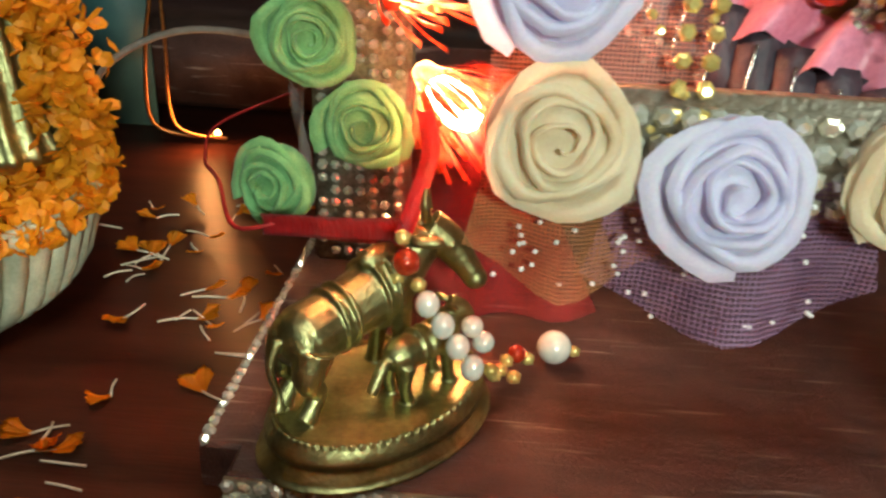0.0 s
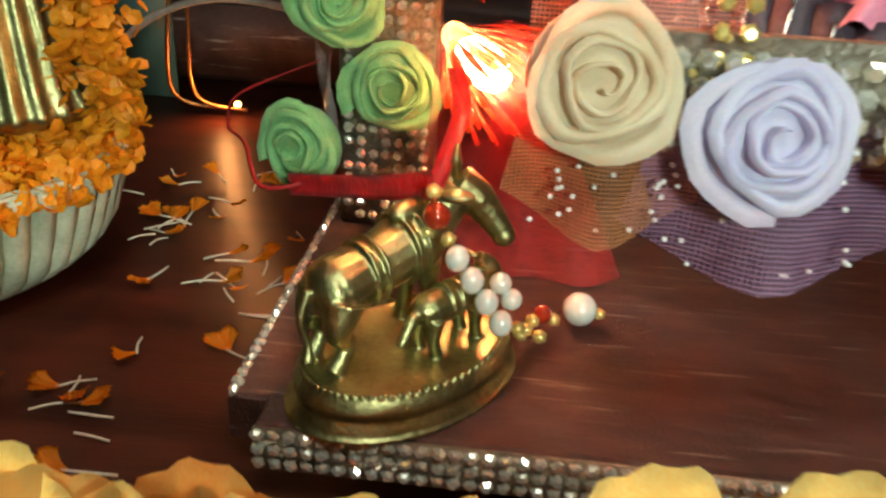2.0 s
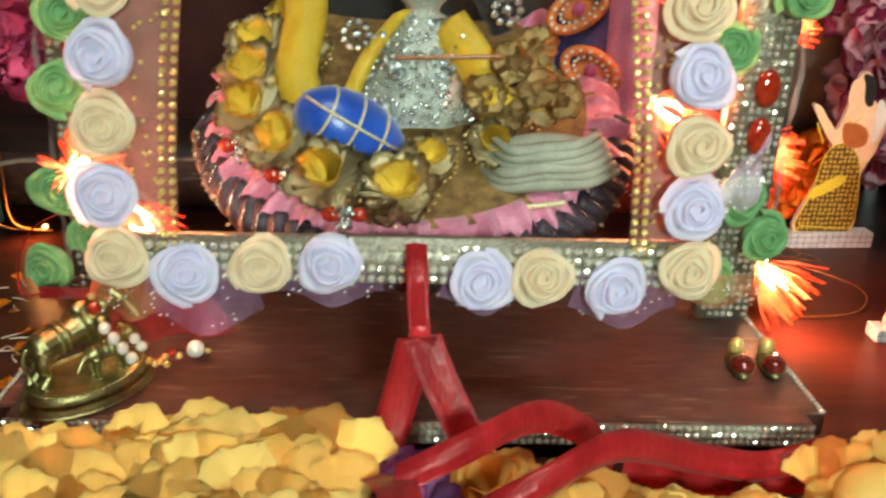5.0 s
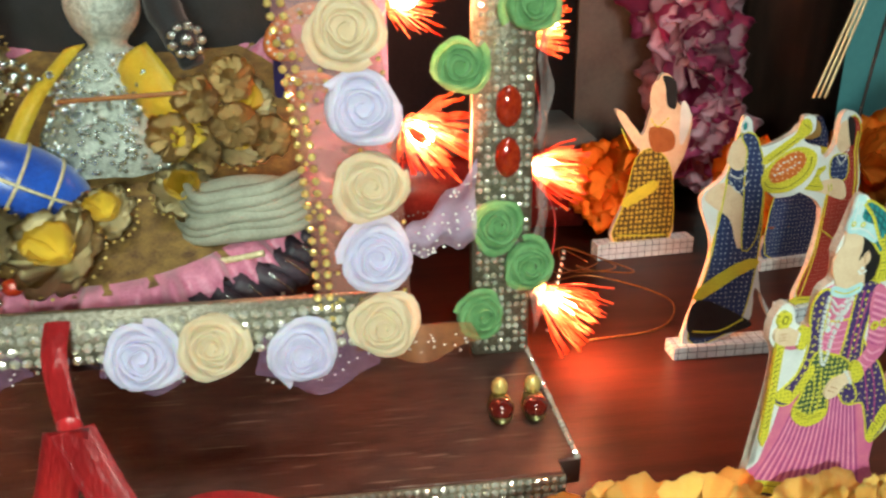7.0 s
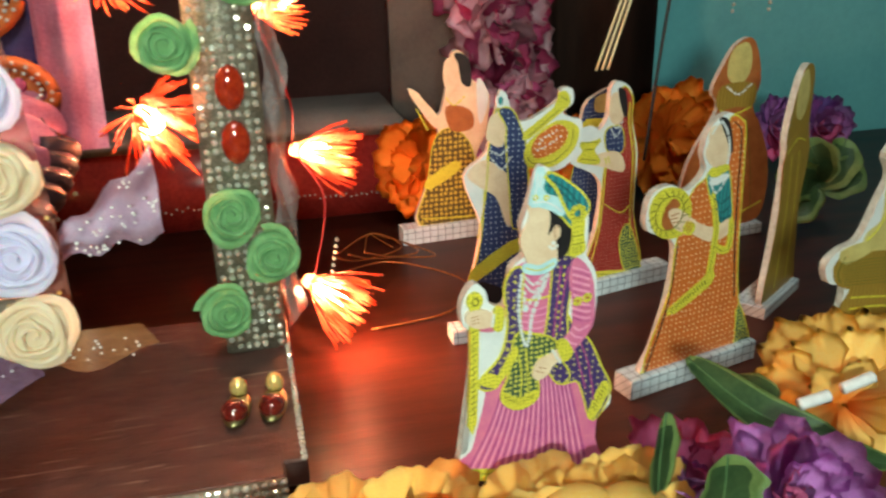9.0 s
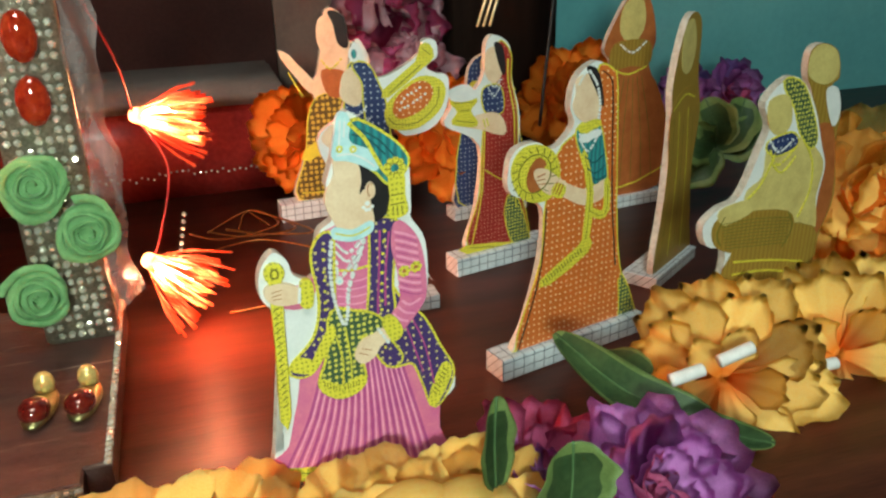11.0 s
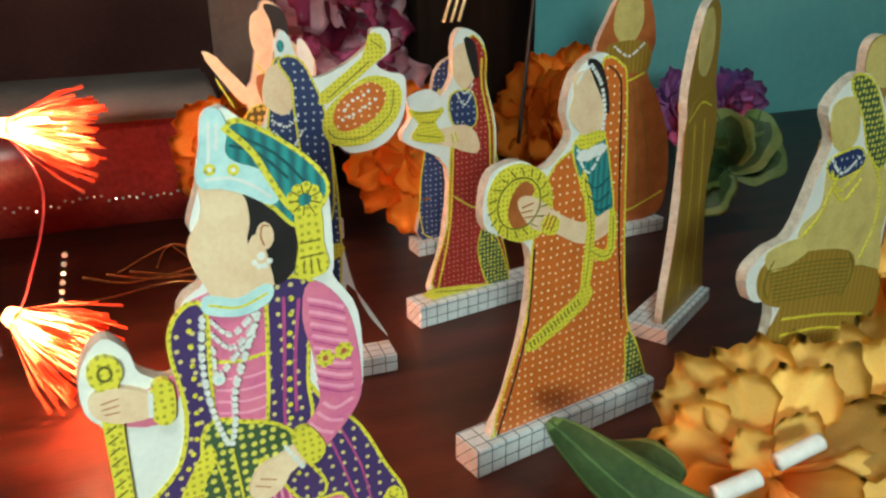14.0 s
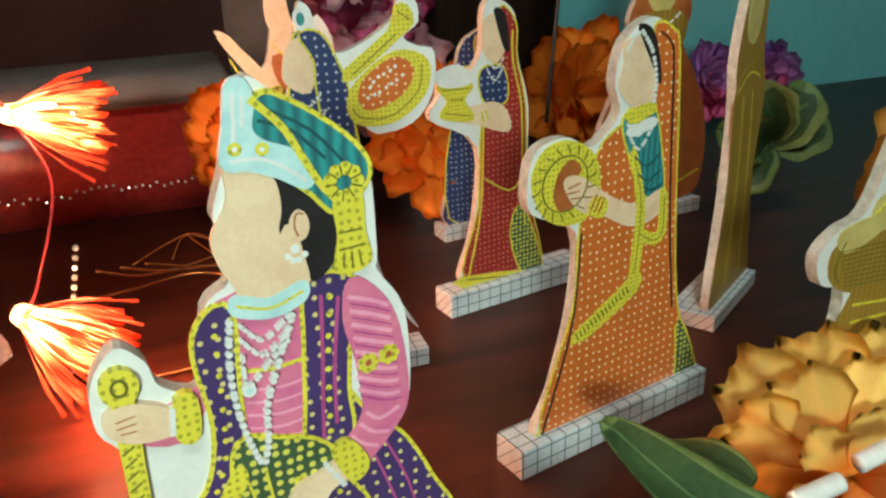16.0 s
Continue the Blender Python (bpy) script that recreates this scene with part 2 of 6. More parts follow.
OLDGOLD = mat("old_gold_net", (0.95, 0.70, 0.32), (0.78, 0.50, 0.18), 0.4, 0.15, 260, 0.6, 1500)
OREMB = mat("orange_embroidery", (0.80, 0.24, 0.05), (0.55, 0.12, 0.03), 0.55, 0, 200, 0.5, 1300)
INDIGO = mat("indigo_cloth", (0.04, 0.03, 0.16), (0.02, 0.015, 0.08), 0.6, 0, 100, 0.3)
BLACKV = mat("black_velvet", (0.014, 0.012, 0.014), (0.006, 0.006, 0.006), 0.8, 0, 100, 0.3, sheen=0.2)
BROCADE = mat("gold_brocade", (0.34, 0.20, 0.06), (0.12, 0.06, 0.03), 0.5, 0.2, 160, 0.5, 900)
SILVER = mat("silver_tinsel", (0.86, 0.90, 0.86), (0.45, 0.52, 0.5), 0.22, 1.0, 500, 0.6, 1500)
LAME = mat("silver_lame", (0.66, 0.68, 0.60), (0.34, 0.36, 0.30), 0.5, 0.4, 420, 0.9, 1500)
BASKET = mat("pale_woven_strip", (0.62, 0.62, 0.46), (0.40, 0.42, 0.28), 0.6, 0, 150, 0.3, 900, vary=0.12)
BULB = mat("lit_bulb", (1, 0.75, 0.4), None, 0.3, 0, 100, 0.0, emit=(1.0, 0.66, 0.34), power=220.0)
DIMBULB = mat("faint_bulb", (1, 0.6, 0.3), None, 0.3, 0, 100, 0.0, emit=(1.0, 0.42, 0.12), power=14.0)
FRINGE = mat("red_fringe", (0.95, 0.24, 0.10), (0.85, 0.12, 0.06), 0.4, 0, 200, 0.1)
fn, fl_ = FRINGE.node_tree.nodes, FRINGE.node_tree.links
ft, fm = fn.new("ShaderNodeBsdfTranslucent"), fn.new("ShaderNodeMixShader")
ft.inputs[0].default_value, fm.inputs[0].default_value = (1.0, 0.36, 0.17, 1), 0.7
fl_.new(fn["Principled BSDF"].outputs[0], fm.inputs[1])
fl_.new(ft.outputs[0], fm.inputs[2])
fl_.new(fm.outputs[0], fn["Material Output"].inputs[0])
WIRE = mat("copper_wire", (0.62, 0.26, 0.08), (0.3, 0.1, 0.03), 0.35, 0.8, 300, 0.1)
CABLE = mat("grey_cable", (0.36, 0.30, 0.26), (0.24, 0.2, 0.17), 0.5, 0, 200, 0.1)
REDWIRE = mat("red_thread", (0.42, 0.02, 0.02), (0.25, 0.01, 0.01), 0.5, 0, 200, 0.1)



def see_through(m, kind, amount=0.35, size=620.0):
    """Lets a cloth pass light (petal, rose) or gives it the open weave of a net."""
    n, l = m.node_tree.nodes, m.node_tree.links
    p, out = n["Principled BSDF"], n["Material Output"]
    mx = n.new("ShaderNodeMixShader")
    col = p.inputs["Base Color"].links[0].from_socket
    if kind == "petal":
        t = n.new("ShaderNodeBsdfTranslucent")
        l.new(col, t.inputs[0])
        mx.inputs[0].default_value = amount
        l.new(p.outputs[0], mx.inputs[1])
        l.new(t.outputs[0], mx.inputs[2])
    else:
        t, tc, hi = n.new("ShaderNodeBsdfTransparent"), n.new("ShaderNodeTexCoord"), n.new("ShaderNodeMath")
        hi.operation = "MAXIMUM"
        for k, ax in enumerate("XZ"):
            w = n.new("ShaderNodeTexWave")
            w.bands_direction = ax
            w.inputs["Scale"].default_value, w.inputs["Distortion"].default_value = size, 0.8
            l.new(tc.outputs["Object"], w.inputs[0])
            l.new(w.outputs[0], hi.inputs[k])
        mr = n.new("ShaderNodeMapRange")
        mr.inputs["From Min"].default_value, mr.inputs["To Min"].default_value, mr.inputs["To Max"].default_value = 0.55, amount, 0.62
        l.new(hi.outputs[0], mr.inputs[0])
        l.new(mr.outputs[0], mx.inputs[0])
        l.new(t.outputs[0], mx.inputs[1])
        l.new(p.outputs[0], mx.inputs[2])
    l.new(mx.outputs[0], out.inputs[0])


YOPETAL = mat("yellow_petal_orange_root", (1.0, 0.76, 0.28), (1.0, 0.68, 0.18), 0.6, 0, 45, 0.2, 800, vary=0.10)
gn, gl = YOPETAL.node_tree.nodes, YOPETAL.node_tree.links
gp = gn["Principled BSDF"]
gold = gp.inputs["Base Color"].links[0].from_socket
gt, gs, gm, gx = gn.new("ShaderNodeTexCoord"), gn.new("ShaderNodeSeparateXYZ"), gn.new("ShaderNodeMapRange"), gn.new("ShaderNodeMixRGB")
gl.new(gt.outputs["Object"], gs.inputs[0])
gl.new(gs.outputs[1], gm.inputs[0])
gm.inputs["From Min"].default_value, gm.inputs["From Max"].default_value = 0.16, 0.56
gx.inputs[1].default_value = (1.0, 0.33, 0.03, 1)
gl.new(gm.outputs[0], gx.inputs[0])
gl.new(gold, gx.inputs[2])
gl.new(gx.outputs[0], gp.inputs["Base Color"])
for q, k in ((YPETAL, 0.38), (YOPETAL, 0.32), (OPETAL, 0.35), (MARI, 0.25), (VIOLET, 0.3), (MAGENTA, 0.3), (WHITEP, 0.4), (CREAM, 0.35), (LILAC, 0.35), (GREEN, 0.3), (YSATIN, 0.35), (GOLDNET, 0.2)):
    see_through(q, "petal", k)
see_through(NET, "net", 0.10, 330.0)
see_through(ORGANZA, "net", 0.22, 420.0)
see_through(REDNET, "net", 0.30, 520.0)
see_through(PEACHNET, "net", 0.22, 420.0)
see_through(LILACNET, "net", 0.40, 420.0)


# ---- helpers ----
def mesh(name, bm, material, smooth=True):
    me = bpy.data.meshes.new(name)
    bmesh.ops.recalc_face_normals(bm, faces=bm.faces)
    bm.to_mesh(me)
    bm.free()
    for q in (material if isinstance(material, (list, tuple)) else [material]):
        me.materials.append(q)
    if smooth:
        me.polygons.foreach_set("use_smooth", [True] * len(me.polygons))
    return me


def part(name, bm, material, parent=None, label="", m=None, smooth=True):
    """One mesh object from a bmesh (or shared mesh data) under its parent."""
    data = bm if isinstance(bm, bpy.types.Mesh) else mesh(name, bm, material, smooth)
    ob = new(name, data)
    if parent:
        ob.parent = parent
    if m is not None:
        ob.matrix_basis = m
    return tagged(ob, label)


def thing(name, label, category, m=None, group="", kind=""):
    ob = new(name)
    ob.empty_display_size = 0.01
    ob.matrix_basis = m or Matrix()
    return tagged(ob, label, category, group, kind)


def box(x0, x1, y0, y1, z0, z1, bevel=0.0, bm=None):
    bm = bm or bmesh.new()
    m = Matrix.Translation(((x0 + x1) / 2, (y0 + y1) / 2, (z0 + z1) / 2)) @ Matrix.Diagonal((x1 - x0, y1 - y0, z1 - z0, 1))
    g = bmesh.ops.create_cube(bm, size=1, matrix=m)
    if bevel:
        es = {e for v in g["verts"] for e in v.link_edges}
        bmesh.ops.bevel(bm, geom=list(es), offset=bevel, segments=2, affect="EDGES")
    return bm


def grid(nu, nv, f, bm=None, close_u=False, mi=0):
    """A sheet of quads through f(u, v), u and v from 0 to 1."""
    bm = bm or bmesh.new()
    vs = [[bm.verts.new(f(i / nu, j / nv)) for j in range(nv + 1)] for i in range(nu if close_u else nu + 1)]
    k = len(vs)
    for i in range(nu):
        for j in range(nv):
            fa = bm.faces.new((vs[i][j], vs[(i + 1) % k][j], vs[(i + 1) % k][j + 1], vs[i][j + 1]))
            fa.material_index = mi
    return bm


def spline(pts, n=8, closed=False):
    """Catmull-Rom points through pts."""
    pts = [Vector(p) for p in pts]
    k, out = len(pts), []
    for i in range(k if closed else k - 1):
        a, b = pts[i], pts[(i + 1) % k]
        p0 = pts[(i - 1) % k] if closed or i > 0 else a
        p3 = pts[(i + 2) % k] if closed or i + 2 < k else b
        for s in range(n):
            t = s / n
            out.append(0.5 * ((2 * a) + (b - p0) * t + (2 * p0 - 5 * a + 4 * b - p3) * t * t + (3 * a - p0 - 3 * b + p3) * t ** 3))
    if not closed:
        out.append(pts[-1])
    return out


def tube(pts, r, sides=6, n=6, bm=None, taper=None):
    bm = bm or bmesh.new()
    ps = spline(pts, n)
    rings = []
    side = Vector((0.3, 0.2, 1)).normalized()
    for i, p in enumerate(ps):
        d = (ps[min(i + 1, len(ps) - 1)] - ps[max(i - 1, 0)]).normalized()
        a = d.cross(side)
        a = a.normalized() if a.length > 1e-4 else d.orthogonal().normalized()
        b = d.cross(a)
        rr = taper(i / (len(ps) - 1)) * r if taper else r
        rings.append([bm.verts.new(p + rr * (math.cos(6.2832 * k / sides) * a + math.sin(6.2832 * k / sides) * b)) for k in range(sides)])
    for q, s in zip(rings, rings[1:]):
        for k in range(sides):
            bm.faces.new((q[k], q[(k + 1) % sides], s[(k + 1) % sides], s[k]))
    bm.faces.new(rings[0][::-1])
    bm.faces.new(rings[-1])
    return bm


def strip(pts, width, across, thick=0.0006, n=8, wave=0.0):
    """A ribbon along pts, wide in the direction across, with real thickness."""
    ps, a = spline(pts, n), Vector(across).normalized()
    k = len(ps) - 1

    def f(u, v):
        i = min(int(u * k + 0.5), k)
        d = (ps[min(i + 1, k)] - ps[max(i - 1, 0)]).normalized()
        nn = d.cross(a).normalized()
        return ps[i] + a * width * (v - 0.5) + nn * wave * math.sin(v * 3.1416)

    bm = grid(k, 5, f)
    ex = bmesh.ops.solidify(bm, geom=bm.faces[:], thickness=thick)
    return bm


def ball(r, c=(0, 0, 0), sub=2, squash=(1, 1, 1), bm=None):
    bm = bm or bmesh.new()
    bmesh.ops.create_icosphere(bm, subdivisions=sub, radius=r, matrix=Matrix.Translation(c) @ Matrix.Diagonal((*squash, 1)))
    return bm


def lathe(profile, sides=32, bm=None, wob=None):
    ps = spline([(r, 0, z) for r, z in profile], 5)
    return grid(sides, len(ps) - 1, lambda u, v: (lambda p, a: Vector((p.x * math.cos(a) * (wob(a, p.z) if wob else 1), p.x * math.sin(a) * (wob(a, p.z) if wob else 1), p.z)))(ps[round(v * (len(ps) - 1))], u * 6.28318), bm, close_u=True)


def gems(places, r, material, parent, name="rhinestone_rows", normal=(0, -1, 0)):
    """Many small cut stones, each a low faceted cone, joined."""
    q = Vector((0, 0, 1)).rotation_difference(Vector(normal)).to_matrix()
    verts, faces = [], []
    for p in places:
        p, k, spin = Vector(p), len(verts), random.uniform(0, 1)
        tilt = Vector((random.uniform(-0.3, 0.3), random.uniform(-0.3, 0.3), 0))
        for rr, z in ((1.0, 0.0), (0.92, 0.45), (0.5, 0.85)):
            for i in range(6):
                a = 6.2832 * (i + spin) / 6
                verts.append(p + q @ Vector((rr * r * math.cos(a), rr * r * math.sin(a), z * r + r * rr * (tilt.x * math.cos(a) + tilt.y * math.sin(a)))))
        for b in (0, 6):
            for i in range(6):
                faces.append((k + b + i, k + b + (i + 1) % 6, k + b + 6 + (i + 1) % 6, k + b + 6 + i))
        faces.append([k + 12 + i for i in range(6)])
    me = bpy.data.meshes.new(name)
    me.from_pydata([tuple(v) for v in verts], [], faces)
    me.materials.append(material)
    ob = new(name, me)
    ob.parent = parent
    return tagged(ob, "rows of tiny glittering cut stones", kind="stuff")


def rose_mesh(name, r, material, turns=4.6, seed=0):
    """A rolled cloth rose that opens towards +z."""
    rnd = random.Random(seed)
    ph = [rnd.uniform(0, 6.28) for _ in range(4)]
    n = int(turns * 22)

    def f(u, v):
        a = u * turns * 6.2832
        rr = r * (0.10 + 0.84 * u ** 0.85)
        rr *= 1 + 0.095 * math.sin(1.55 * a + ph[0]) + 0.06 * math.sin(3.2 * a + ph[1]) + 0.02 * math.sin(7.3 * a + ph[2])
        h = r * (0.80 - 0.42 * u ** 1.8) * (1 + 0.10 * math.sin(1.55 * a + ph[2]) + 0.05 * math.sin(4.1 * a + ph[3]))
        prof = ((0.80, 0.0), (0.95, 0.45), (1.0, 0.86), (1.07, 1.0), (1.19, 0.99), (1.30, 0.84))
        k, z = prof[round(v * 5)]
        return Vector((rr * k * math.cos(a), rr * k * math.sin(a), h * z))

    bm = grid(n, 5, f)
    bmesh.ops.create_icosphere(bm, subdivisions=3, radius=r * 1.02, matrix=Matrix.Translation((0, 0, 0.0008)) @ Matrix.Diagonal((1, 1, 0.52, 1)))
    return mesh(name, bm, material)


def petal_mesh(name, length, width, material, cup=0.25, notch=0.12, seed=0, tip=None, root=None):
    """A fan-shaped cloth petal with a softly scalloped end, rooted at the origin, that grows along +y with its cup upwards."""
    rnd = random.Random(seed)
    p1, p2, p3 = (rnd.uniform(0, 6) for _ in range(3))
    spread = 1.5

    def f(u, v):
        e = 2 * u - 1
        a = e * spread / 2 * (0.55 + 0.45 * v)
        r = length * v * (1 - 0.16 * abs(e) ** 3) * (1 + notch * v * v * (0.35 * math.sin(9 * u + p1) + 0.2 * math.sin(17 * u + p3) + 0.22 * math.sin(31 * u + p2)))
        x = r * math.sin(a) * width / length / 1.15 + 0.10 * width * e * (1 - v)
        z = cup * length * (v * v * 0.75 - 0.3 * v) + 0.22 * cup * width * e * e * v + 0.022 * length * v * v * math.sin(15 * u + p2) + 0.05 * length * v ** 3 * math.sin(5 * u + p3)
        return Vector((x, r * math.cos(a), z))

    bm = grid(18, 7, f)
    bm.faces.ensure_lookup_table()
    for i, q in enumerate(bm.faces):
        q.material_index = 1 if (tip and i % 7 == 6) or (root and i % 7 < 2) else 0
    bmesh.ops.solidify(bm, geom=bm.faces[:], thickness=0.004 if length == 1.0 else 0.0002)
    return mesh(name, bm, [material, tip or root or material])


def flower(label, centre, r, aim, petals, rings=((7, 1.0, 12), (6, 0.72, 38), (5, 0.45, 62)), spin=0, category="artificial flower", group="", name="artificial_flower", core=None):
    """A layered flower at centre that faces aim; petals are shared meshes one unit long."""
    th = thing(name, label, category, Matrix.Translation(centre) @ Vector((0, 0, 1)).rotation_difference(Vector(aim)).to_matrix().to_4x4() @ pose(0, 0, 0, 0, 0, spin), group)
    k = 0
    for cnt, s, lift in rings:
        for i in range(cnt):
            a = 360 * (i + 0.5 * (k % 2)) / cnt + random.uniform(-9, 9)
            part("petal", petals[(i + k) % len(petals)], None, th, m=pose(0, 0, 0.05 * r * k, 0, 0, a) @ pose(0, 0, 0, lift + random.uniform(-7, 7)) @ Matrix.Scale(r * s * random.uniform(0.92, 1.06), 4))
        k += 1
    if core:
        part("flower_centre", ball(r * 0.16, (0, 0, r * 0.12), 2, (1, 1, 0.8)), core, th)
    return th


# ---- the large structure ----
tagged(part("table_top", box(-1.2, 1.9, -0.35, 0.655, -0.03, 0.0, 0.003), WOOD), "dark reddish-brown polished wooden table top", "table top", kind="structure")
tagged(part("floor", box(-3, 4, -3, 3, -0.80, -0.75), DARKWOOD), "dark floor below the table", "floor", kind="structure")
tagged(part("wall_teal", box(0.69, 3.0, 0.66, 0.72, -0.75, 1.8), TEAL), "teal painted plaster wall behind the figures", "wall", kind="structure")
tagged(part("wall_back", box(-2.5, 0.69, 1.02, 1.08, -0.75, 1.8), MAROON), "dark wall in shade behind the swing", "wall", kind="structure")
tagged(part("wall_left", box(-2.56, -2.5, -3, 1.08, -0.75, 1.8), GREYP), "dim grey side wall of the room", "wall", kind="structure")
tagged(part("wall_right", box(3.0, 3.06, -3, 0.72, -0.75, 1.8), TEAL), "teal side wall of the room", "wall", kind="structure")
tagged(part("wall_front", box(-2.5, 3.0, -3.06, -3, -0.75, 1.8), GREYP), "dim wall behind the viewer", "wall", kind="structure")
tagged(part("ceiling", box(-2.56, 3.06, -3.06, 1.08, 1.8, 1.86), GREYP), "plain ceiling of the room", "ceiling", kind="structure")

# ---- cupboard post and lacquer boxes at the back ----
tagged(part("door_post", box(0.612, 0.703, 0.60, 0.65, 0.0, 0.9, 0.004), DARKWOOD), "dark brown wooden door post beside the teal wall", "door post")
tagged(part("grey_board", box(0.47, 0.60, 0.635, 0.65, 0.0, 0.6, 0.002), GREYP), "plain grey-brown board standing against the wall", "board")
rb = thing("lacquer_box", "dark red lacquered box with a pale rim on the table", "box", pose(0.31, 0.60, 0))
part("body", box(-0.15, 0.15, -0.05, 0.05, 0.0, 0.065, 0.004), REDBOX, rb)
part("lid", box(-0.153, 0.153, -0.053, 0.053, 0.066, 0.078, 0.003), GREYP, rb, "pale worn rim")
rb = thing("foil_box", "low dark box with crinkled foil on its front", "box", pose(-0.10, 0.60, 0))
part("body", box(-0.22, 0.16, -0.06, 0.06, 0.0, 0.05, 0.004), DARKWOOD, rb)
part("foil_front", box(-0.215, 0.155, -0.063, -0.0605, 0.004, 0.046, 0.0008), FOIL, rb, "dark crinkled foil")

# ---- the swing's base board ----
BX0, BX1, BY0, BY1, BZ = -0.033, 0.351, 0.197, 0.345, 0.024
bb = thing("base_board", "bronze foil-covered base board edged with glittering stones", "board")
bm = box(BX0, BX1, BY0, BY1, 0.011, BZ)
bmesh.ops.bevel(bm, geom=[e for e in bm.edges if abs(e.verts[0].co.z - e.verts[1].co.z) > 0.005], offset=0.009, segments=6, affect="EDGES")
bmesh.ops.bevel(bm, geom=[e for e in bm.edges if abs(e.verts[0].co.z - e.verts[1].co.z) < 0.001], offset=0.001, segments=1, affect="EDGES")
part("board", bm, FOIL, bb, smooth=False)
for x in (BX0 + 0.03, BX1 - 0.03):
    for y in (BY0 + 0.03, BY1 - 0.03):
        part("foot", lathe(((0.012, 0.0), (0.013, 0.005), (0.011, 0.0115)), 16), DARKWOOD, bb, m=Matrix.Translation((x, y, 0)))
part("front_tape", box(BX0 + 0.009, BX1 - 0.009, BY0 - 0.0012, BY0 - 0.0002, 0.0125, 0.0235), SETTING, bb)
gems([(BX0 + 0.010 + 0.0036 * i, BY0 - 0.0012, 0.0145 + 0.0037 * j) for i in range(102) for j in range(3)], 0.0017, GEM, bb, "stone_tape")
for x, s in ((BX0, -1), (BX1, 1)):
    gems([(x - s * 0.0012, BY0 + 0.010 + 0.0034 * i, BZ + 0.0002) for i in range(39)], 0.0016, GEM, bb, "stone_chain", (s * 0.4, -0.3, 0.9))

# ---- the swing ----
sw = thing("decorated_swing", "small decorated swing of cloth roses and glittering stone bands", "swing", pose(0.15, 0.3, BZ))
OFF = Vector((-0.15, -0.3, -BZ))


def swing_part(name, bm, material, label=""):
    return part(name, bm, material, sw, label, m=Matrix.Translation(OFF))


def post(x, side):
    """A flat upright with bands of stones, set on the base board."""
    w, y = 0.030, 0.302
    h = 0.36
    swing_part("post", box(x - w / 2, x + w / 2, y, y + 0.012, BZ, BZ + h, 0.001), SETTING, "flat upright covered in silver stone tape")
    rnd = random.Random(int(90 + side))
    fold = [rnd.uniform(-1, 1) for _ in range(12)]
    swing_part("post_film", grid(10, 60, lambda u, v: Vector((x + side * (w / 2 + 0.001 + 0.010 * u + 0.0016 * math.sin(34 * v + 5 * fold[0]) * u + 0.0012 * math.sin(71 * v + 7 * u)), y - 0.004 + 0.022 * u + 0.002 * math.sin(23 * v + 9 * u + fold[1]), BZ + 0.012 + (h - 0.015) * v))), CLEAR, "crinkled clear film with a pink tint")
    ob = gems([(x - w / 2 + 0.003 + 0.0040 * i, y - 0.0002, BZ + 0.004 + 0.0042 * j) for i in range(7) for j in range(84) if (i * 7 + j) % 5], 0.0018, GEM, sw, "stone_band")
    ob.matrix_basis = Matrix.Translation(OFF)


post(-0.013, -1)
post(0.335, 1)
swing_part("top_beam", box(-0.03, 0.352, 0.30, 0.316, BZ + 0.36, BZ + 0.375, 0.002), SETTING)
BARZ, BARY = 0.098, 0.190
swing_part("front_bar", box(0.03, 0.275, BARY, BARY + 0.008, BARZ - 0.004, BARZ + 0.016, 0.002), SETTING, "front rail with a stone band")
gems([(0.034 + 0.0042 * i, BARY - 0.0002, BARZ - 0.001 + 0.0045 * j) for i in range(58) for j in range(4)], 0.0020, GEM, sw, "stone_band").matrix_basis = Matrix.Translation(OFF)
for x, lean, s in ((0.044, 0.01, 1), (0.262, -0.012, -1)):
    def side_point(z, dx=0.0, dy=0.0, x=x, lean=lean):
        t = (z - BARZ) / 0.1
        return Vector((x + lean * t * t * 0.6 + dx, BARY + 0.010 * t + dy, z))
    swing_part("side_bar", strip([side_point(BARZ + 0.05 * i, 0, 0.004) for i in range(5)], 0.034, (1, 0, 0), 0.004), PEACHNET, "side rail wrapped in sheer peach net")
    gems([side_point(BARZ + 0.0042 * j, s * (0.0125 + 0.0042 * i), -0.001) for i in range(2) for j in range(48)], 0.0015, GOLDGEM, sw, "stone_band").matrix_basis = Matrix.Translation(OFF)
    swing_part("rope", tube([side_point(BARZ + 0.2, 0, 0.004), (x + lean, 0.25, 0.34), (x, 0.306, BZ + 0.362)], 0.0015), GOLDTHREAD, "gold twisted cord")

ROSE_C = [rose_mesh("rose", 0.0112, CREAM, 4.4 + 0.4 * i, i) for i in range(3)]
ROSE_L = [rose_mesh("rose", 0.0116, LILAC, 4.2 + 0.4 * i, 10 + i) for i in range(3)]
ROSE_G = [rose_mesh("rose", 0.0112, GREEN, 4.2 + 0.4 * i, 20 + i) for i in range(3)]


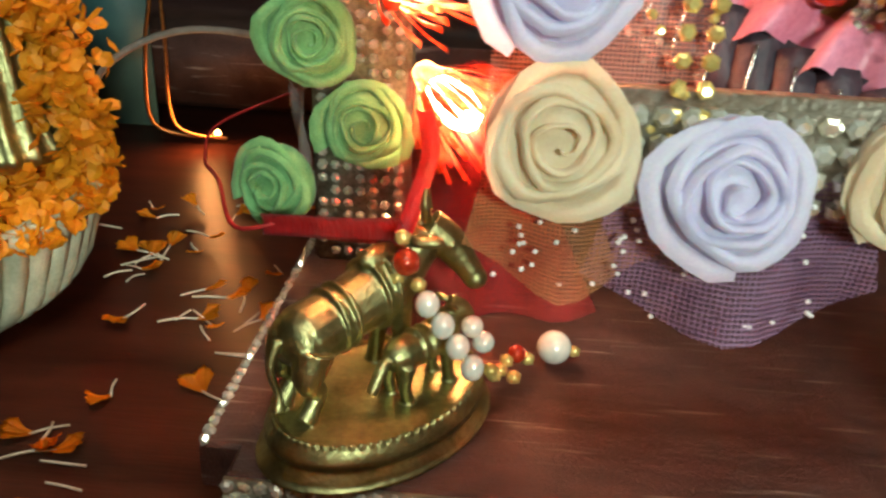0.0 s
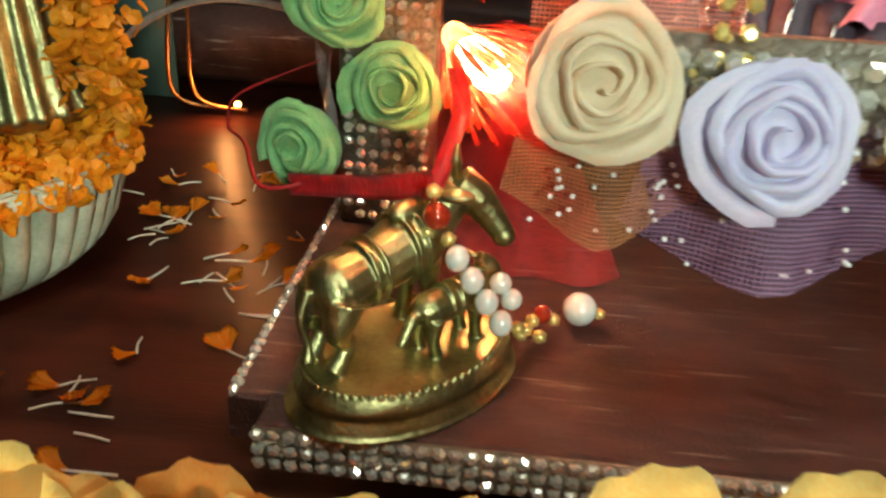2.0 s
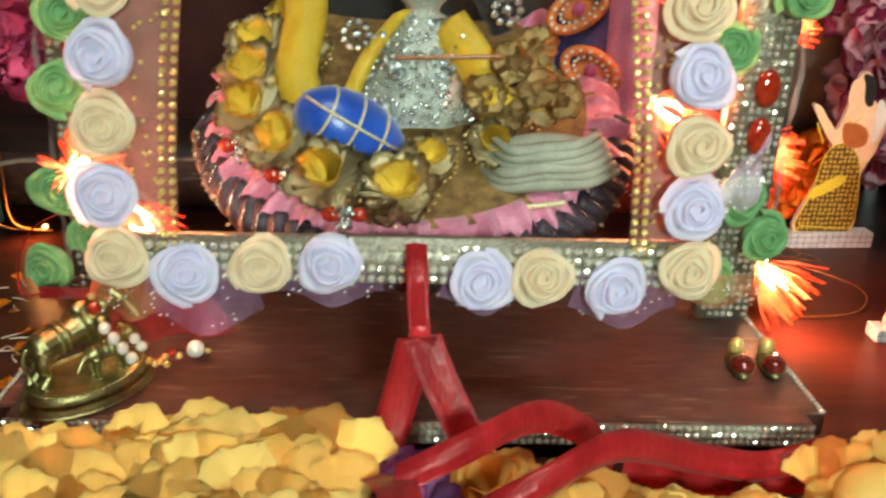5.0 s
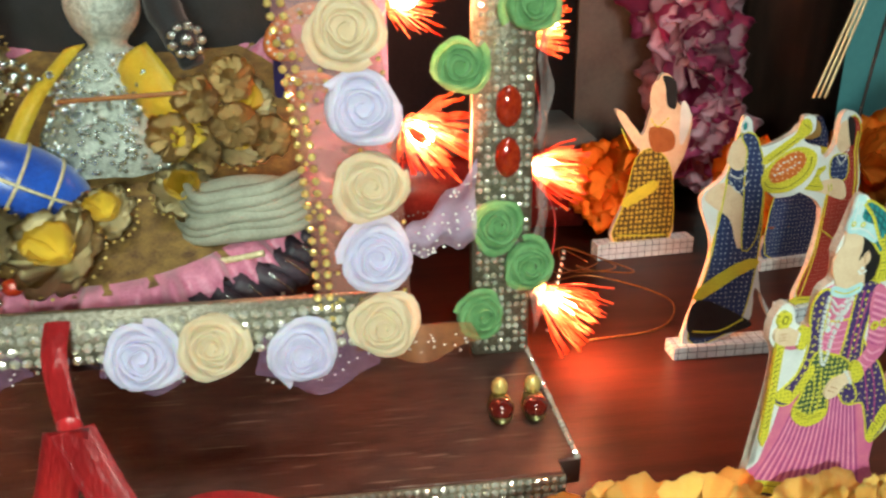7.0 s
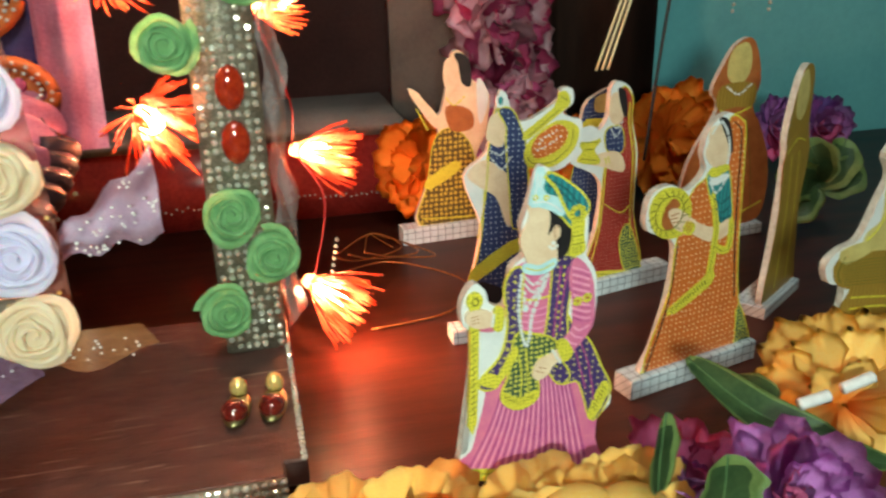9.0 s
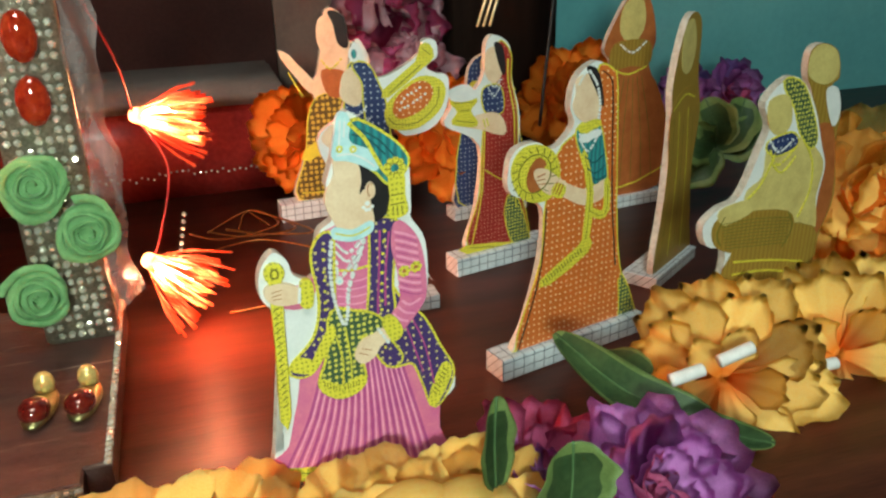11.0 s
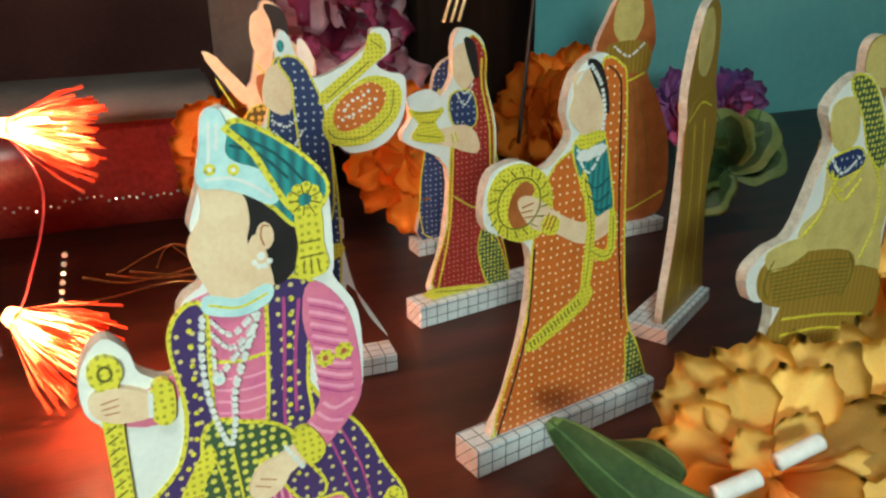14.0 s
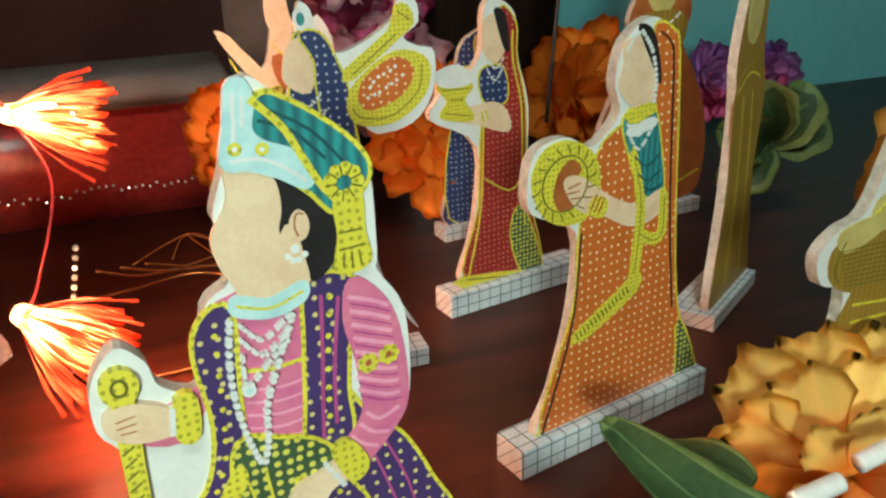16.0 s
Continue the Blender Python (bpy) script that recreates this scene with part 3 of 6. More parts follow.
def rose(x, y, z, kind, aim=(0, -1, 0.12), s=1.0):
    k = len(sw.children)
    q = Vector((0, 0, 1)).rotation_difference(Vector(aim) + Vector((random.uniform(-0.15, 0.15), 0, random.uniform(-0.15, 0.15)))).to_matrix().to_4x4()
    label = {"c": "cream cloth rose", "l": "lilac cloth rose", "g": "green cloth rose"}[kind]
    part("rose", {"c": ROSE_C, "l": ROSE_L, "g": ROSE_G}[kind][k % 3], None, sw, label, Matrix.Translation(Vector((x, y, z)) + OFF) @ q @ pose(0, 0, 0, 0, 0, random.uniform(0, 360)) @ Matrix.Scale(s, 4))


for x, z, k in ((0.0385, 0.107, "c"), (0.066, 0.100, "l"), (0.095, 0.103, "c"), (0.123, 0.106, "l"), (0.183, 0.098, "l"), (0.2085, 0.101, "c"), (0.2385, 0.096, "l")):
    rose(x, BARY - 0.002, z, k)
for i, k in enumerate("lclcl"):
    z = 0.131 + 0.0262 * i
    rose(0.0365 + 0.0016 * i, BARY + 0.001 + 0.002 * i, z, k)
for i, k in enumerate("clclcl"):
    z = 0.104 + 0.0252 * i
    rose(0.2672 - 0.00045 * i * i, BARY - 0.001 + 0.002 * i, z + 0.0006 * i, k, s=1.02)
for x, z in ((-0.037, 0.052), (-0.010, 0.073), (-0.026, 0.098), (-0.020, 0.150), (-0.012, 0.185), (-0.02, 0.225)):
    rose(x, 0.297, z, "g", (-0.25 if z < 0.06 else 0.1, -1, 0.15), 1.12)
for x, z in ((0.322, 0.052), (0.347, 0.078), (0.330, 0.100), (0.312, 0.178), (0.345, 0.205), (0.322, 0.24)):
    rose(x, 0.297, z, "g", (0.15, -1, 0.15), 1.06)
for x, z in ((0.3365, 0.133), (0.3365, 0.158), (-0.012, 0.125), (-0.012, 0.168)):
    swing_part("red_stone", ball(0.0095, (x, 0.299, z), 2, (0.72, 0.4, 1.12)), RUBY, "oval red glass stone")

# net frills under the roses
for x0, x1, zb, m in ((0.05, 0.09, 0.072, NET), (0.028, 0.055, 0.078, ORGANZA), (0.105, 0.14, 0.086, NET), (0.17, 0.20, 0.083, NET), (0.225, 0.262, 0.078, NET), (0.262, 0.30, 0.088, ORGANZA)):
    swing_part("net_frill", grid(10, 5, lambda u, v: Vector((x0 + (x1 - x0) * (u + 0.25 * (u - 0.5) * v), BARY - 0.001 + 0.004 * math.sin(9 * u) * v, 0.102 - (0.102 - zb) * v * (1 - 0.35 * (2 * u - 1) ** 2)))), m, "sheer net frill with white dots")
    ob = gems([(random.uniform(x0, x1), BARY - 0.003, random.uniform(zb + 0.003, 0.1)) for _ in range(22)], 0.0005, STICK, sw, "net_dots")
    ob.matrix_basis = Matrix.Translation(OFF)
swing_part("red_net_fall", grid(14, 12, lambda u, v: Vector((0.006 + 0.062 * u * (0.35 + 0.65 * v) - 0.006 * v, 0.262 + 0.016 * u + 0.004 * math.sin(11 * u + 2 * v), 0.098 - (0.098 - BZ - 0.001) * v))), REDNET, "sheer red net falling to the base board")
swing_part("net_bow", grid(12, 8, lambda u, v: Vector((0.276 + 0.032 * u, 0.204 + 0.020 * u + 0.003 * math.sin(9 * v + 3 * u), 0.126 + 0.010 * u + (v - 0.5) * (0.010 + 0.024 * u) + 0.002 * math.sin(14 * u)))), LILACNET, "sheer dotted net bow")
gems([(0.276 + 0.032 * u, 0.202 + 0.020 * u, 0.126 + 0.010 * u + v * (0.010 + 0.024 * u)) for u, v in ((random.uniform(0.15, 1), random.uniform(-0.45, 0.45)) for _ in range(46))], 0.0006, STICK, sw, "net_dots").matrix_basis = Matrix.Translation(OFF)
for x, lean in ((0.044, 0.01), (0.262, -0.012)):
    spread = []
    for _ in range(150):
        z, dx = random.uniform(BARZ, BARZ + 0.2), random.uniform(-0.017, 0.017)
        q = (z - BARZ) / 0.1
        spread.append((x + lean * q * q * 0.6 + dx, BARY + 0.010 * q - 0.0006, z))
    gems(spread, 0.0009, GOLDGEM, sw, "net_glitter").matrix_basis = Matrix.Translation(OFF)

# the round seat
SC, ST = Vector((0.157, 0.300, 0.150)), radians(27)


def seat_point(a, r, h=0.0):
    """A place on the tilted round seat: angle (0 is the front, positive to the right), radius, height over it."""
    x, y = r * math.sin(a), -r * math.cos(a)
    return SC + Vector((x, y * math.cos(ST) - h * math.sin(ST), y * math.sin(ST) + h * math.cos(ST)))


swing_part("seat", grid(48, 8, lambda u, v: seat_point(6.2832 * u, 0.092 * v, 0.0), close_u=True), BROCADE, "round dark gold brocade seat")
swing_part("seat_ruffle", grid(420, 5, lambda u, v: seat_point(6.2832 * u, 0.086 + 0.018 * v + 0.0040 * math.sin(43 * u * 6.2832) * v, 0.004 * math.sin(3.14 * v) - 0.006 * v + 0.0052 * math.sin(37 * u * 6.2832 + 1) * v + 0.003 * math.sin(61 * u * 6.2832) * v), close_u=True), PINK, "gathered pink satin ruffle")
swing_part("seat_skirt", grid(140, 5, lambda u, v: seat_point(6.2832 * u, 0.099 + 0.010 * v - 0.004 * v * v + 0.0025 * math.sin(31 * u * 6.2832) * v, -0.004 - 0.017 * v), close_u=True), PLUM, "dark plum twisted skirt")
for i in range(34):
    a = -1.45 + 2.9 * i / 33
    swing_part("skirt_twist", tube([seat_point(a, 0.100, -0.006), seat_point(a + 0.07, 0.109, -0.013), seat_point(a + 0.10, 0.104, -0.022)], 0.0052, 8, 4), PLUM)
    swing_part("silver_thread", tube([seat_point(a + 0.03, 0.1065, -0.003), seat_point(a + 0.075, 0.1140, -0.012), seat_point(a + 0.10, 0.1095, -0.020)], 0.0004, 5, 3), SILVER)
gems([seat_point(-1.4 + 2.8 * i / 60, 0.111 + 0.002 * (i % 2), -0.012 - 0.005 * (i % 3)) for i in range(61)], 0.0011, GEM, sw, "skirt_stones").matrix_basis = Matrix.Translation(OFF)
swing_part("back_cushion", ball(0.05, SC + Vector((0, 0.075, 0.055)), 3, (1.7, 0.4, 1.0)), BLACKV, "black velvet back cushion")

# gold net blossoms with a yellow satin heart round the seat
GN = [petal_mesh("petal", 1.0, 1.15, GOLDNET, 0.45, 0.22, 30 + i, tip=GOLDTHREAD) for i in range(3)]
YH = [petal_mesh("petal", 1.0, 0.95, YSATIN, 0.6, 0.10, 40 + i) for i in range(3)]


def blossom(a, r, size, spin, label):
    th = flower(label, seat_point(a, r, 0.007), size, (0.25 * math.sin(a), -0.75, 0.75), GN, ((6, 1.0, 18),), spin, group="blossoms round the seat", name="satin_blossom", category="cloth flower")
    for k in range(4):
        part("heart_petal", YH[k % 3], None, th, "yellow satin petal", pose(0, 0, 0.001, 0, 0, 90 * k + 20) @ pose(0, 0, 0, 44 + 5 * (k % 2)) @ Matrix.Scale(size * 0.92, 4))
    rim = [(b, random.uniform(0.80, 0.98)) for b in (6.2832 * i / 26 for i in range(26))]
    gems([(size * q * math.cos(b), size * q * math.sin(b), size * 0.34 * q) for b, q in rim], 0.0008, GOLDGEM, th, "rim_glitter", (0, 0, 1))


for i, a in enumerate((-2.15, -1.85, -1.55, -1.22, -0.88, -0.50, -0.10)):
    blossom(a, 0.079 + 0.003 * (i % 2), 0.0195, 40 * i, "yellow satin blossom edged with gold net")
for a, r in ((-0.72, 0.088), (-0.33, 0.094), (-1.05, 0.094)):
    c = seat_point(a, r, 0.008)
    st = thing("stone_spray", "spray of clear and red cut stones", "ornament", Matrix.Translation(c))
    for k in range(2):
        part("clear_stone", ball(0.0026, (0.001 * k, -0.003, 0.0062 * k - 0.006), 1, (1, 0.6, 1)), SILVER, st)
        gems([(0.001 * k + 0.0026 * math.cos(b), -0.005, 0.0062 * k - 0.006 + 0.0026 * math.sin(b)) for b in range(6)], 0.0012, SILVER, st, "stone_glitter")
    for k in (-1, 1):
        part("red_bead", ball(0.0045, (0.006 * k, 0, -0.002), 2, (1, 0.8, 0.8)), RUBY, st)

for i, a in enumerate((-1.9, -1.35, 0.10, 0.62, 1.25, 1.7)):
    blossom(a, 0.058, 0.014, 33 * i, "small yellow satin blossom on the seat")

# the bolster, the doll, the rolled cloth and the embroidered panels
bo = thing("bolster", "blue satin bolster cushion with gold and red cords", "cushion", Matrix.Translation((0.126, 0.262, 0.140)) @ pose(0, 0, 0, 0, 32, 20))
part("pad", ball(0.019, (0, 0, 0), 3, (1.55, 0.9, 0.95)), BLUESATIN, bo)
for k in (-0.017, -0.004, 0.010):
    q = 0.0185 * math.sqrt(max(0.05, 1 - (k / 0.0295) ** 2))
    part("cord", tube([(k, 0.92 * q * math.cos(6.28 * i / 12), 0.97 * q * math.sin(6.28 * i / 12)) for i in range(13)], 0.0008, 5, 3), GOLDTHREAD, bo, "thin twisted cord")
part("cord", tube([(0.029 * math.cos(2.6 * i / 8 + 0.3), -0.0172 * math.sin(2.6 * i / 8 + 0.3), 0.004) for i in range(9)], 0.0008, 5, 3), GOLDTHREAD, bo, "thin twisted cord")

bm = lathe(((0.030, 0.0), (0.031, 0.012), (0.022, 0.030), (0.015, 0.046), (0.008, 0.052), (0.0135, 0.060), (0.0155, 0.070), (0.012, 0.081), (0.004, 0.088)), 30, wob=lambda a, z: 1 + (0.06 * math.sin(9 * a) if z < 0.045 else 0))
doll = tagged(part("seated_doll", bm, LAME, m=Matrix.Translation((0.159, 0.300, 0.140))), "small seated doll in glittering silver dress", "doll")
for s in (-1, 1):
    tagged(part("satin_drape", strip([(0.159 + s * 0.012, 0.285, 0.187), (0.159 + s * 0.026, 0.272, 0.170), (0.159 + s * 0.036, 0.262, 0.150)], 0.02, (0.5, 0, 0.5), wave=0.005), YSATIN), "yellow satin drape laid beside the doll", "drape")
ds = thing("dress_stones", "glittering silver stones sewn on the doll's dress", "trimming", Matrix.Translation((0.159, 0.270, 0.165)))
stones = []
for _ in range(420):
    h, b = random.uniform(0.003, 0.050), random.uniform(-1.5, 1.5)
    q = 0.0335 - 0.52 * max(0.0, h - 0.012)
    stones.append((q * math.sin(b), 0.030 - q * math.cos(b), h - 0.025))
gems(stones, 0.0013, SILVER, ds, "stone_scatter")
nk = thing("tinsel_necklace", "silver stone necklace hanging in a V", "necklace", Matrix.Translation((0.159, 0.274, 0.165)))
for s in (-1, 1):
    gems([(s * (0.002 + 0.0024 * i), 0.0004 * i, -0.014 + 0.0045 * i) for i in range(8)] + [(s * (0.005 + 0.0025 * i), 0.0004 * i, -0.014 + 0.0042 * i) for i in range(8)], 0.0022, SILVER, nk, "stone_string")
tagged(part("flute", tube([(0.146, 0.262, 0.1745), (0.170, 0.262, 0.1755), (0.196, 0.262, 0.1765)], 0.0010, 8), COPPERP), "thin orange-brown flute held before the doll", "flute")
bm = tube([(0.181, 0.292, 0.226), (0.186, 0.288, 0.208), (0.193, 0.284, 0.194), (0.197, 0.281, 0.184)], 0.0075, 12, 6, taper=lambda t: 0.85 + 0.25 * math.sin(3.1416 * t) - 0.25 * t + 0.06 * math.sin(22 * t))
tagged(part("hair_braid", bm, BLACKV), "black plait hanging beside the doll", "plait")
tagged(part("yellow_drape", strip([(0.098, 0.300, 0.235), (0.104, 0.285, 0.195), (0.100, 0.272, 0.165), (0.106, 0.262, 0.150)], 0.020, (1, 0, 0), wave=0.004), YSATIN), "mustard satin drape hanging over the seat", "drape")
for x, z in ((0.128, 0.183), (0.197, 0.196)):
    br = thing("stone_brooch", "round silver stone brooch", "brooch", Matrix.Translation((x, 0.272, z)))
    part("centre_stone", ball(0.003, (0, 0, 0), 1), SILVER, br)
    for k in range(9):
        part("stone", ball(0.0022, (0.006 * math.cos(k * 0.7), -0.001, 0.006 * math.sin(k * 0.7)), 1), SILVER, br)

rc = thing("rolled_cloth", "sage-green cloth rolled into a loose turban", "cloth", Matrix.Translation((0.216, 0.246, 0.130)) @ pose(0, 0, 0, 0, -4, -12))
for k in range(6):
    w, h = 0.033 - 0.0018 * k, 0.0035 * k - 0.006
    part("fold", tube([(-w, 0.004, h), (-0.6 * w, -0.008 - 0.001 * (k % 3), h - 0.002), (0, -0.011 + 0.001 * (k % 2), h + 0.001 * math.sin(k)), (0.6 * w, -0.008, h + 0.0005), (w, 0.004, h + 0.003)], 0.0030, 8, 6, taper=lambda t: 0.55 + 0.45 * math.sin(3.14 * t)), SAGE, rc)
part("back_fold", ball(0.012, (0, 0.004, 0.003), 3, (2.5, 0.9, 0.95)), SAGE, rc)
part("gold_edge", tube([(-0.03, -0.008, -0.011), (-0.012, -0.015, -0.015), (0.01, -0.014, -0.013)], 0.0014, 6), GOLDTHREAD, rc)

pp = thing("embroidered_panel", "orange embroidered panel with beaded paisley shapes on indigo", "cloth panel", Matrix.Translation((0.244, 0.322, 0.170)) @ pose(0, 0, 0, -8, 0, -6) @ Matrix.Scale(1.1, 4))
part("backing", box(-0.016, 0.016, 0.0, 0.003, -0.045, 0.05, 0.001), INDIGO, pp)
# Pink sheet added beside the paisleys to stand for a pink glow.
part("pink_glow_sheet", grid(12, 10, lambda u, v: Vector((0.010 + 0.024 * u, 0.001 - 0.004 * math.sin(3.14 * u) - 0.001 * math.sin(14 * u), -0.035 + 0.085 * v))), PINK, pp, "pink satin sheet added in place of a pink glow")
for z, x, lean in ((-0.030, 0.002, 0.3), (-0.008, 0.004, -0.25), (0.020, -0.004, 0.35)):
    loop = [Vector((x + 0.0125 * math.cos(a) + 0.0035 * lean * math.sin(a), -0.003, z + 0.0088 * math.sin(a) + 0.0125 * lean * math.cos(a))) for a in (6.2832 * i / 16 for i in range(17))]
    pa = part("paisley", tube(loop, 0.0026, 8, 3), OREMB, pp, "orange padded paisley")
    part("field", ball(0.0085, (x, -0.001, z), 2, (1.15, 0.25, 0.8)), OREMB, pa)
    gems([Vector((x, -0.004, z)) + (p - Vector((x, -0.003, z))) * 0.66 for p in loop[:-1]] + [p + Vector((0, -0.0022, 0)) for p in loop[:-1]], 0.0010, PEARL, pa, "bead_row")
    part("stone", ball(0.0032, (x, -0.0045, z), 2, (1, 0.6, 1)), MAGENTA, pa, "magenta stone")
part("tassel_cord", tube([(-0.012, -0.003, -0.016), (-0.020, -0.006, -0.030), (-0.014, -0.008, -0.042), (0.004, -0.008, -0.045)], 0.0024, 7), OREMB, pp, "thick orange cord")
for x, y, z in ((0.198, 0.266, 0.150), (0.200, 0.268, 0.172), (0.188, 0.264, 0.158), (0.213, 0.272, 0.160), (0.226, 0.276, 0.154), (0.212, 0.280, 0.178)):
    flower("old-gold net rosette on the seat", (x, y, z), 0.012, (0, -1, 0.3), [petal_mesh("petal", 1.0, 1.1, OLDGOLD, 0.5, 0.15, 3)], ((6, 1.0, 25), (4, 0.6, 55)), name="net_rosette", category="cloth flower", group="net rosettes")

# red ribbon with long tails
rr = thing("red_ribbon", "shiny red satin ribbon tied on the front rail", "ribbon", Matrix.Translation((0.157, 0.182, 0.1)))
part("loop", strip([(0.0, 0.004, 0.014), (0.0005, -0.006, 0.006), (0.001, -0.008, -0.006), (0.002, -0.009, -0.018)], 0.0085, (1, 0, 0), wave=0.0008), SATIN, rr)
part("knot", ball(0.0055, (0.002, -0.0085, -0.020), 3, (0.8, 0.4, 1.0)), SATIN, rr)
part("tail", strip([(0.001, -0.010, -0.020), (-0.004, -0.014, -0.040), (-0.010, -0.021, -0.060), (-0.014, -0.034, -0.072), (-0.018, -0.052, -0.080)], 0.016, (1, -0.1, 0.1), wave=0.0008), SATIN, rr)
part("tail", strip([(0.003, -0.010, -0.020), (0.010, -0.015, -0.036), (0.019, -0.021, -0.053), (0.026, -0.026, -0.068)], 0.015, (1, 0.1, 0.2), wave=0.0008), SATIN, rr)
tagged(part("ribbon_swag", strip([(0.139, 0.150, 0.024), (0.146, 0.128, 0.046), (0.153, 0.105, 0.054), (0.150, 0.075, 0.046), (0.142, 0.050, 0.020)], 0.015, (1, 0.1, 0.15), wave=0.001), SATIN), "loose red satin ribbon lying over the flowers", "ribbon")
for pts, w in ((((0.150, 0.120, 0.050), (0.175, 0.126, 0.060), (0.205, 0.150, 0.058), (0.232, 0.168, 0.036), (0.24, 0.17, 0.02)), 0.013), (((0.168, 0.112, 0.034), (0.20, 0.118, 0.050), (0.235, 0.140, 0.052), (0.275, 0.160, 0.032), (0.305, 0.168, 0.022), (0.33, 0.172, 0.026)), 0.013), (((0.245, 0.168, 0.022), (0.29, 0.172, 0.010), (0.34, 0.176, 0.010), (0.362, 0.172, 0.016), (0.385, 0.166, 0.008)), 0.012)):
    tagged(part("ribbon_swag", strip(pts, w, (0.15, 0.5, 0.8), wave=0.003), SATIN), "loose red satin ribbon lying over the flowers", "ribbon")

# ---- brass cow with calf ----
def cow():
    bm = bmesh.new()
    R = pose(0.006, 0.2203, BZ, 0, 0, 50)

    def P(pts, radii, sides=12):
        """A limb through pts, its radius running through radii."""
        k = len(radii) - 1
        def r(t):
            i = min(int(t * k), k - 1)
            return radii[i] + (radii[i + 1] - radii[i]) * (t * k - i)
        tube([R @ Vector(p) for p in pts], 1.0, sides, 7, bm, r)

    def B(r, c, s, spin=0):
        bmesh.ops.create_icosphere(bm, subdivisions=3, radius=r, matrix=R @ Matrix.Translation(c) @ pose(0, 0, 0, 0, 0, spin) @ Matrix.Diagonal((*s, 1)))

    prof = spline([(0.001, 0, 0.0), (0.97, 0, 0.0), (1.0, 0, 0.0015), (0.94, 0, 0.0042), (0.97, 0, 0.0062), (0.92, 0, 0.0092), (0.86, 0, 0.0100), (0.83, 0, 0.0088), (0.001, 0, 0.0088)], 4)
    k = len(prof) - 1
    grid(64, k, lambda u, v: R @ Vector((0.0302 * prof[round(v * k)].x * math.cos(6.2832 * u), 0.0206 * prof[round(v * k)].x * math.sin(6.2832 * u), prof[round(v * k)].z)), bm, close_u=True)
    for i in range(72):
        a = 6.2832 * i / 72
        B(0.0007, (0.0270 * math.cos(a), 0.0184 * math.sin(a), 0.0099), (1, 1, 1))
    z0 = 0.0086
    R = R @ Matrix.Translation((0.0035, 0.0, -0.0006)) @ Matrix.Diagonal((0.98, 1.0, 1.08, 1))
    # body from rump to poll, sloping up to the withers
    P([(-0.0245, 0.0072, z0 + 0.0145), (-0.0195, 0.0072, z0 + 0.0160), (-0.008, 0.0070, z0 + 0.0182), (0.003, 0.0066, z0 + 0.0212), (0.0100, 0.0056, z0 + 0.0262), (0.0150, 0.0042, z0 + 0.0308)], (0.0045, 0.0076, 0.0070, 0.0080, 0.0060, 0.0044), 16)
    B(0.0058, (-0.0215, 0.0072, z0 + 0.0160), (0.85, 1.25, 1.05))
    B(0.0045, (0.0015, 0.0066, z0 + 0.0282), (1.3, 0.7, 0.6))
    # head turned aside, with horns and ears
    P([(0.0152, 0.0045, z0 + 0.0325), (0.0185, 0.0010, z0 + 0.0290), (0.0212, -0.0030, z0 + 0.0240), (0.0222, -0.0048, z0 + 0.0215)], (0.0046, 0.0045, 0.0033, 0.0029))
    B(0.0031, (0.0223, -0.0050, z0 + 0.0212), (1, 1, 0.85))
    for s in (-1, 1):
        P([(0.0150 + s * 0.0022, 0.0045 + s * 0.0022, z0 + 0.0350), (0.0145 + s * 0.0040, 0.0050 + s * 0.0040, z0 + 0.0390), (0.0150 + s * 0.0030, 0.0050 + s * 0.0030, z0 + 0.0425)], (0.0015, 0.0012, 0.0006), 8)
        B(0.0032, (0.0140 + s * 0.0042, 0.0040 + s * 0.0046, z0 + 0.0318), (0.7, 1.4, 0.45), 40)
        B(0.0008, (0.0192 + s * 0.0026, 0.0002 + s * 0.0026, z0 + 0.0296), (1, 1, 1))
        P([(-0.0205, 0.0072 + s * 0.0046, z0 + 0.0150), (-0.0228, 0.0068 + s * 0.0050, z0 + 0.0092), (-0.0205, 0.0062 + s * 0.0046, z0 + 0.0055), (-0.0246, 0.0056 + s * 0.0044, z0 + 0.0004)], (0.0050, 0.0038, 0.0024, 0.0021, 0.0026))
        P([(0.0040, 0.0064 + s * 0.0040, z0 + 0.0175), (0.0052, 0.0062 + s * 0.0044, z0 + 0.0085), (0.0042, 0.0060 + s * 0.0044, z0 + 0.0003)], (0.0038, 0.0024, 0.0020, 0.0023))
    P([(-0.0265, 0.0072, z0 + 0.0180), (-0.0290, 0.0070, z0 + 0.0120), (-0.0278, 0.0062, z0 + 0.0060), (-0.0284, 0.0056, z0 + 0.0024)], (0.0012, 0.0010, 0.0010, 0.0018), 8)
    # saddle cloth lines and a collar
    for x, z, rr in ((-0.0125, 0.0174, 0.0072), (-0.0095, 0.0180, 0.0072), (-0.0010, 0.0200, 0.0080), (0.0020, 0.0210, 0.0082), (0.0110, 0.0268, 0.0060), (0.0095, 0.0252, 0.0066)):
        P([(x - 0.0010 * math.sin(a), 0.0068 + rr * math.cos(a), z0 + z + rr * math.sin(a)) for a in (-1.1 + 5.4 * i / 12 for i in range(13))], (0.0006, 0.0006), 6)
    # calf at the cow's side
    c = Vector((0.0055, -0.0052, z0))
    P([c + Vector(p) for p in ((-0.0110, 0, 0.0098), (-0.0075, 0, 0.0105), (0, 0, 0.0105), (0.0065, 0.0002, 0.0118), (0.0098, 0.0012, 0.0150))], (0.0026, 0.0044, 0.0040, 0.0042, 0.0026))
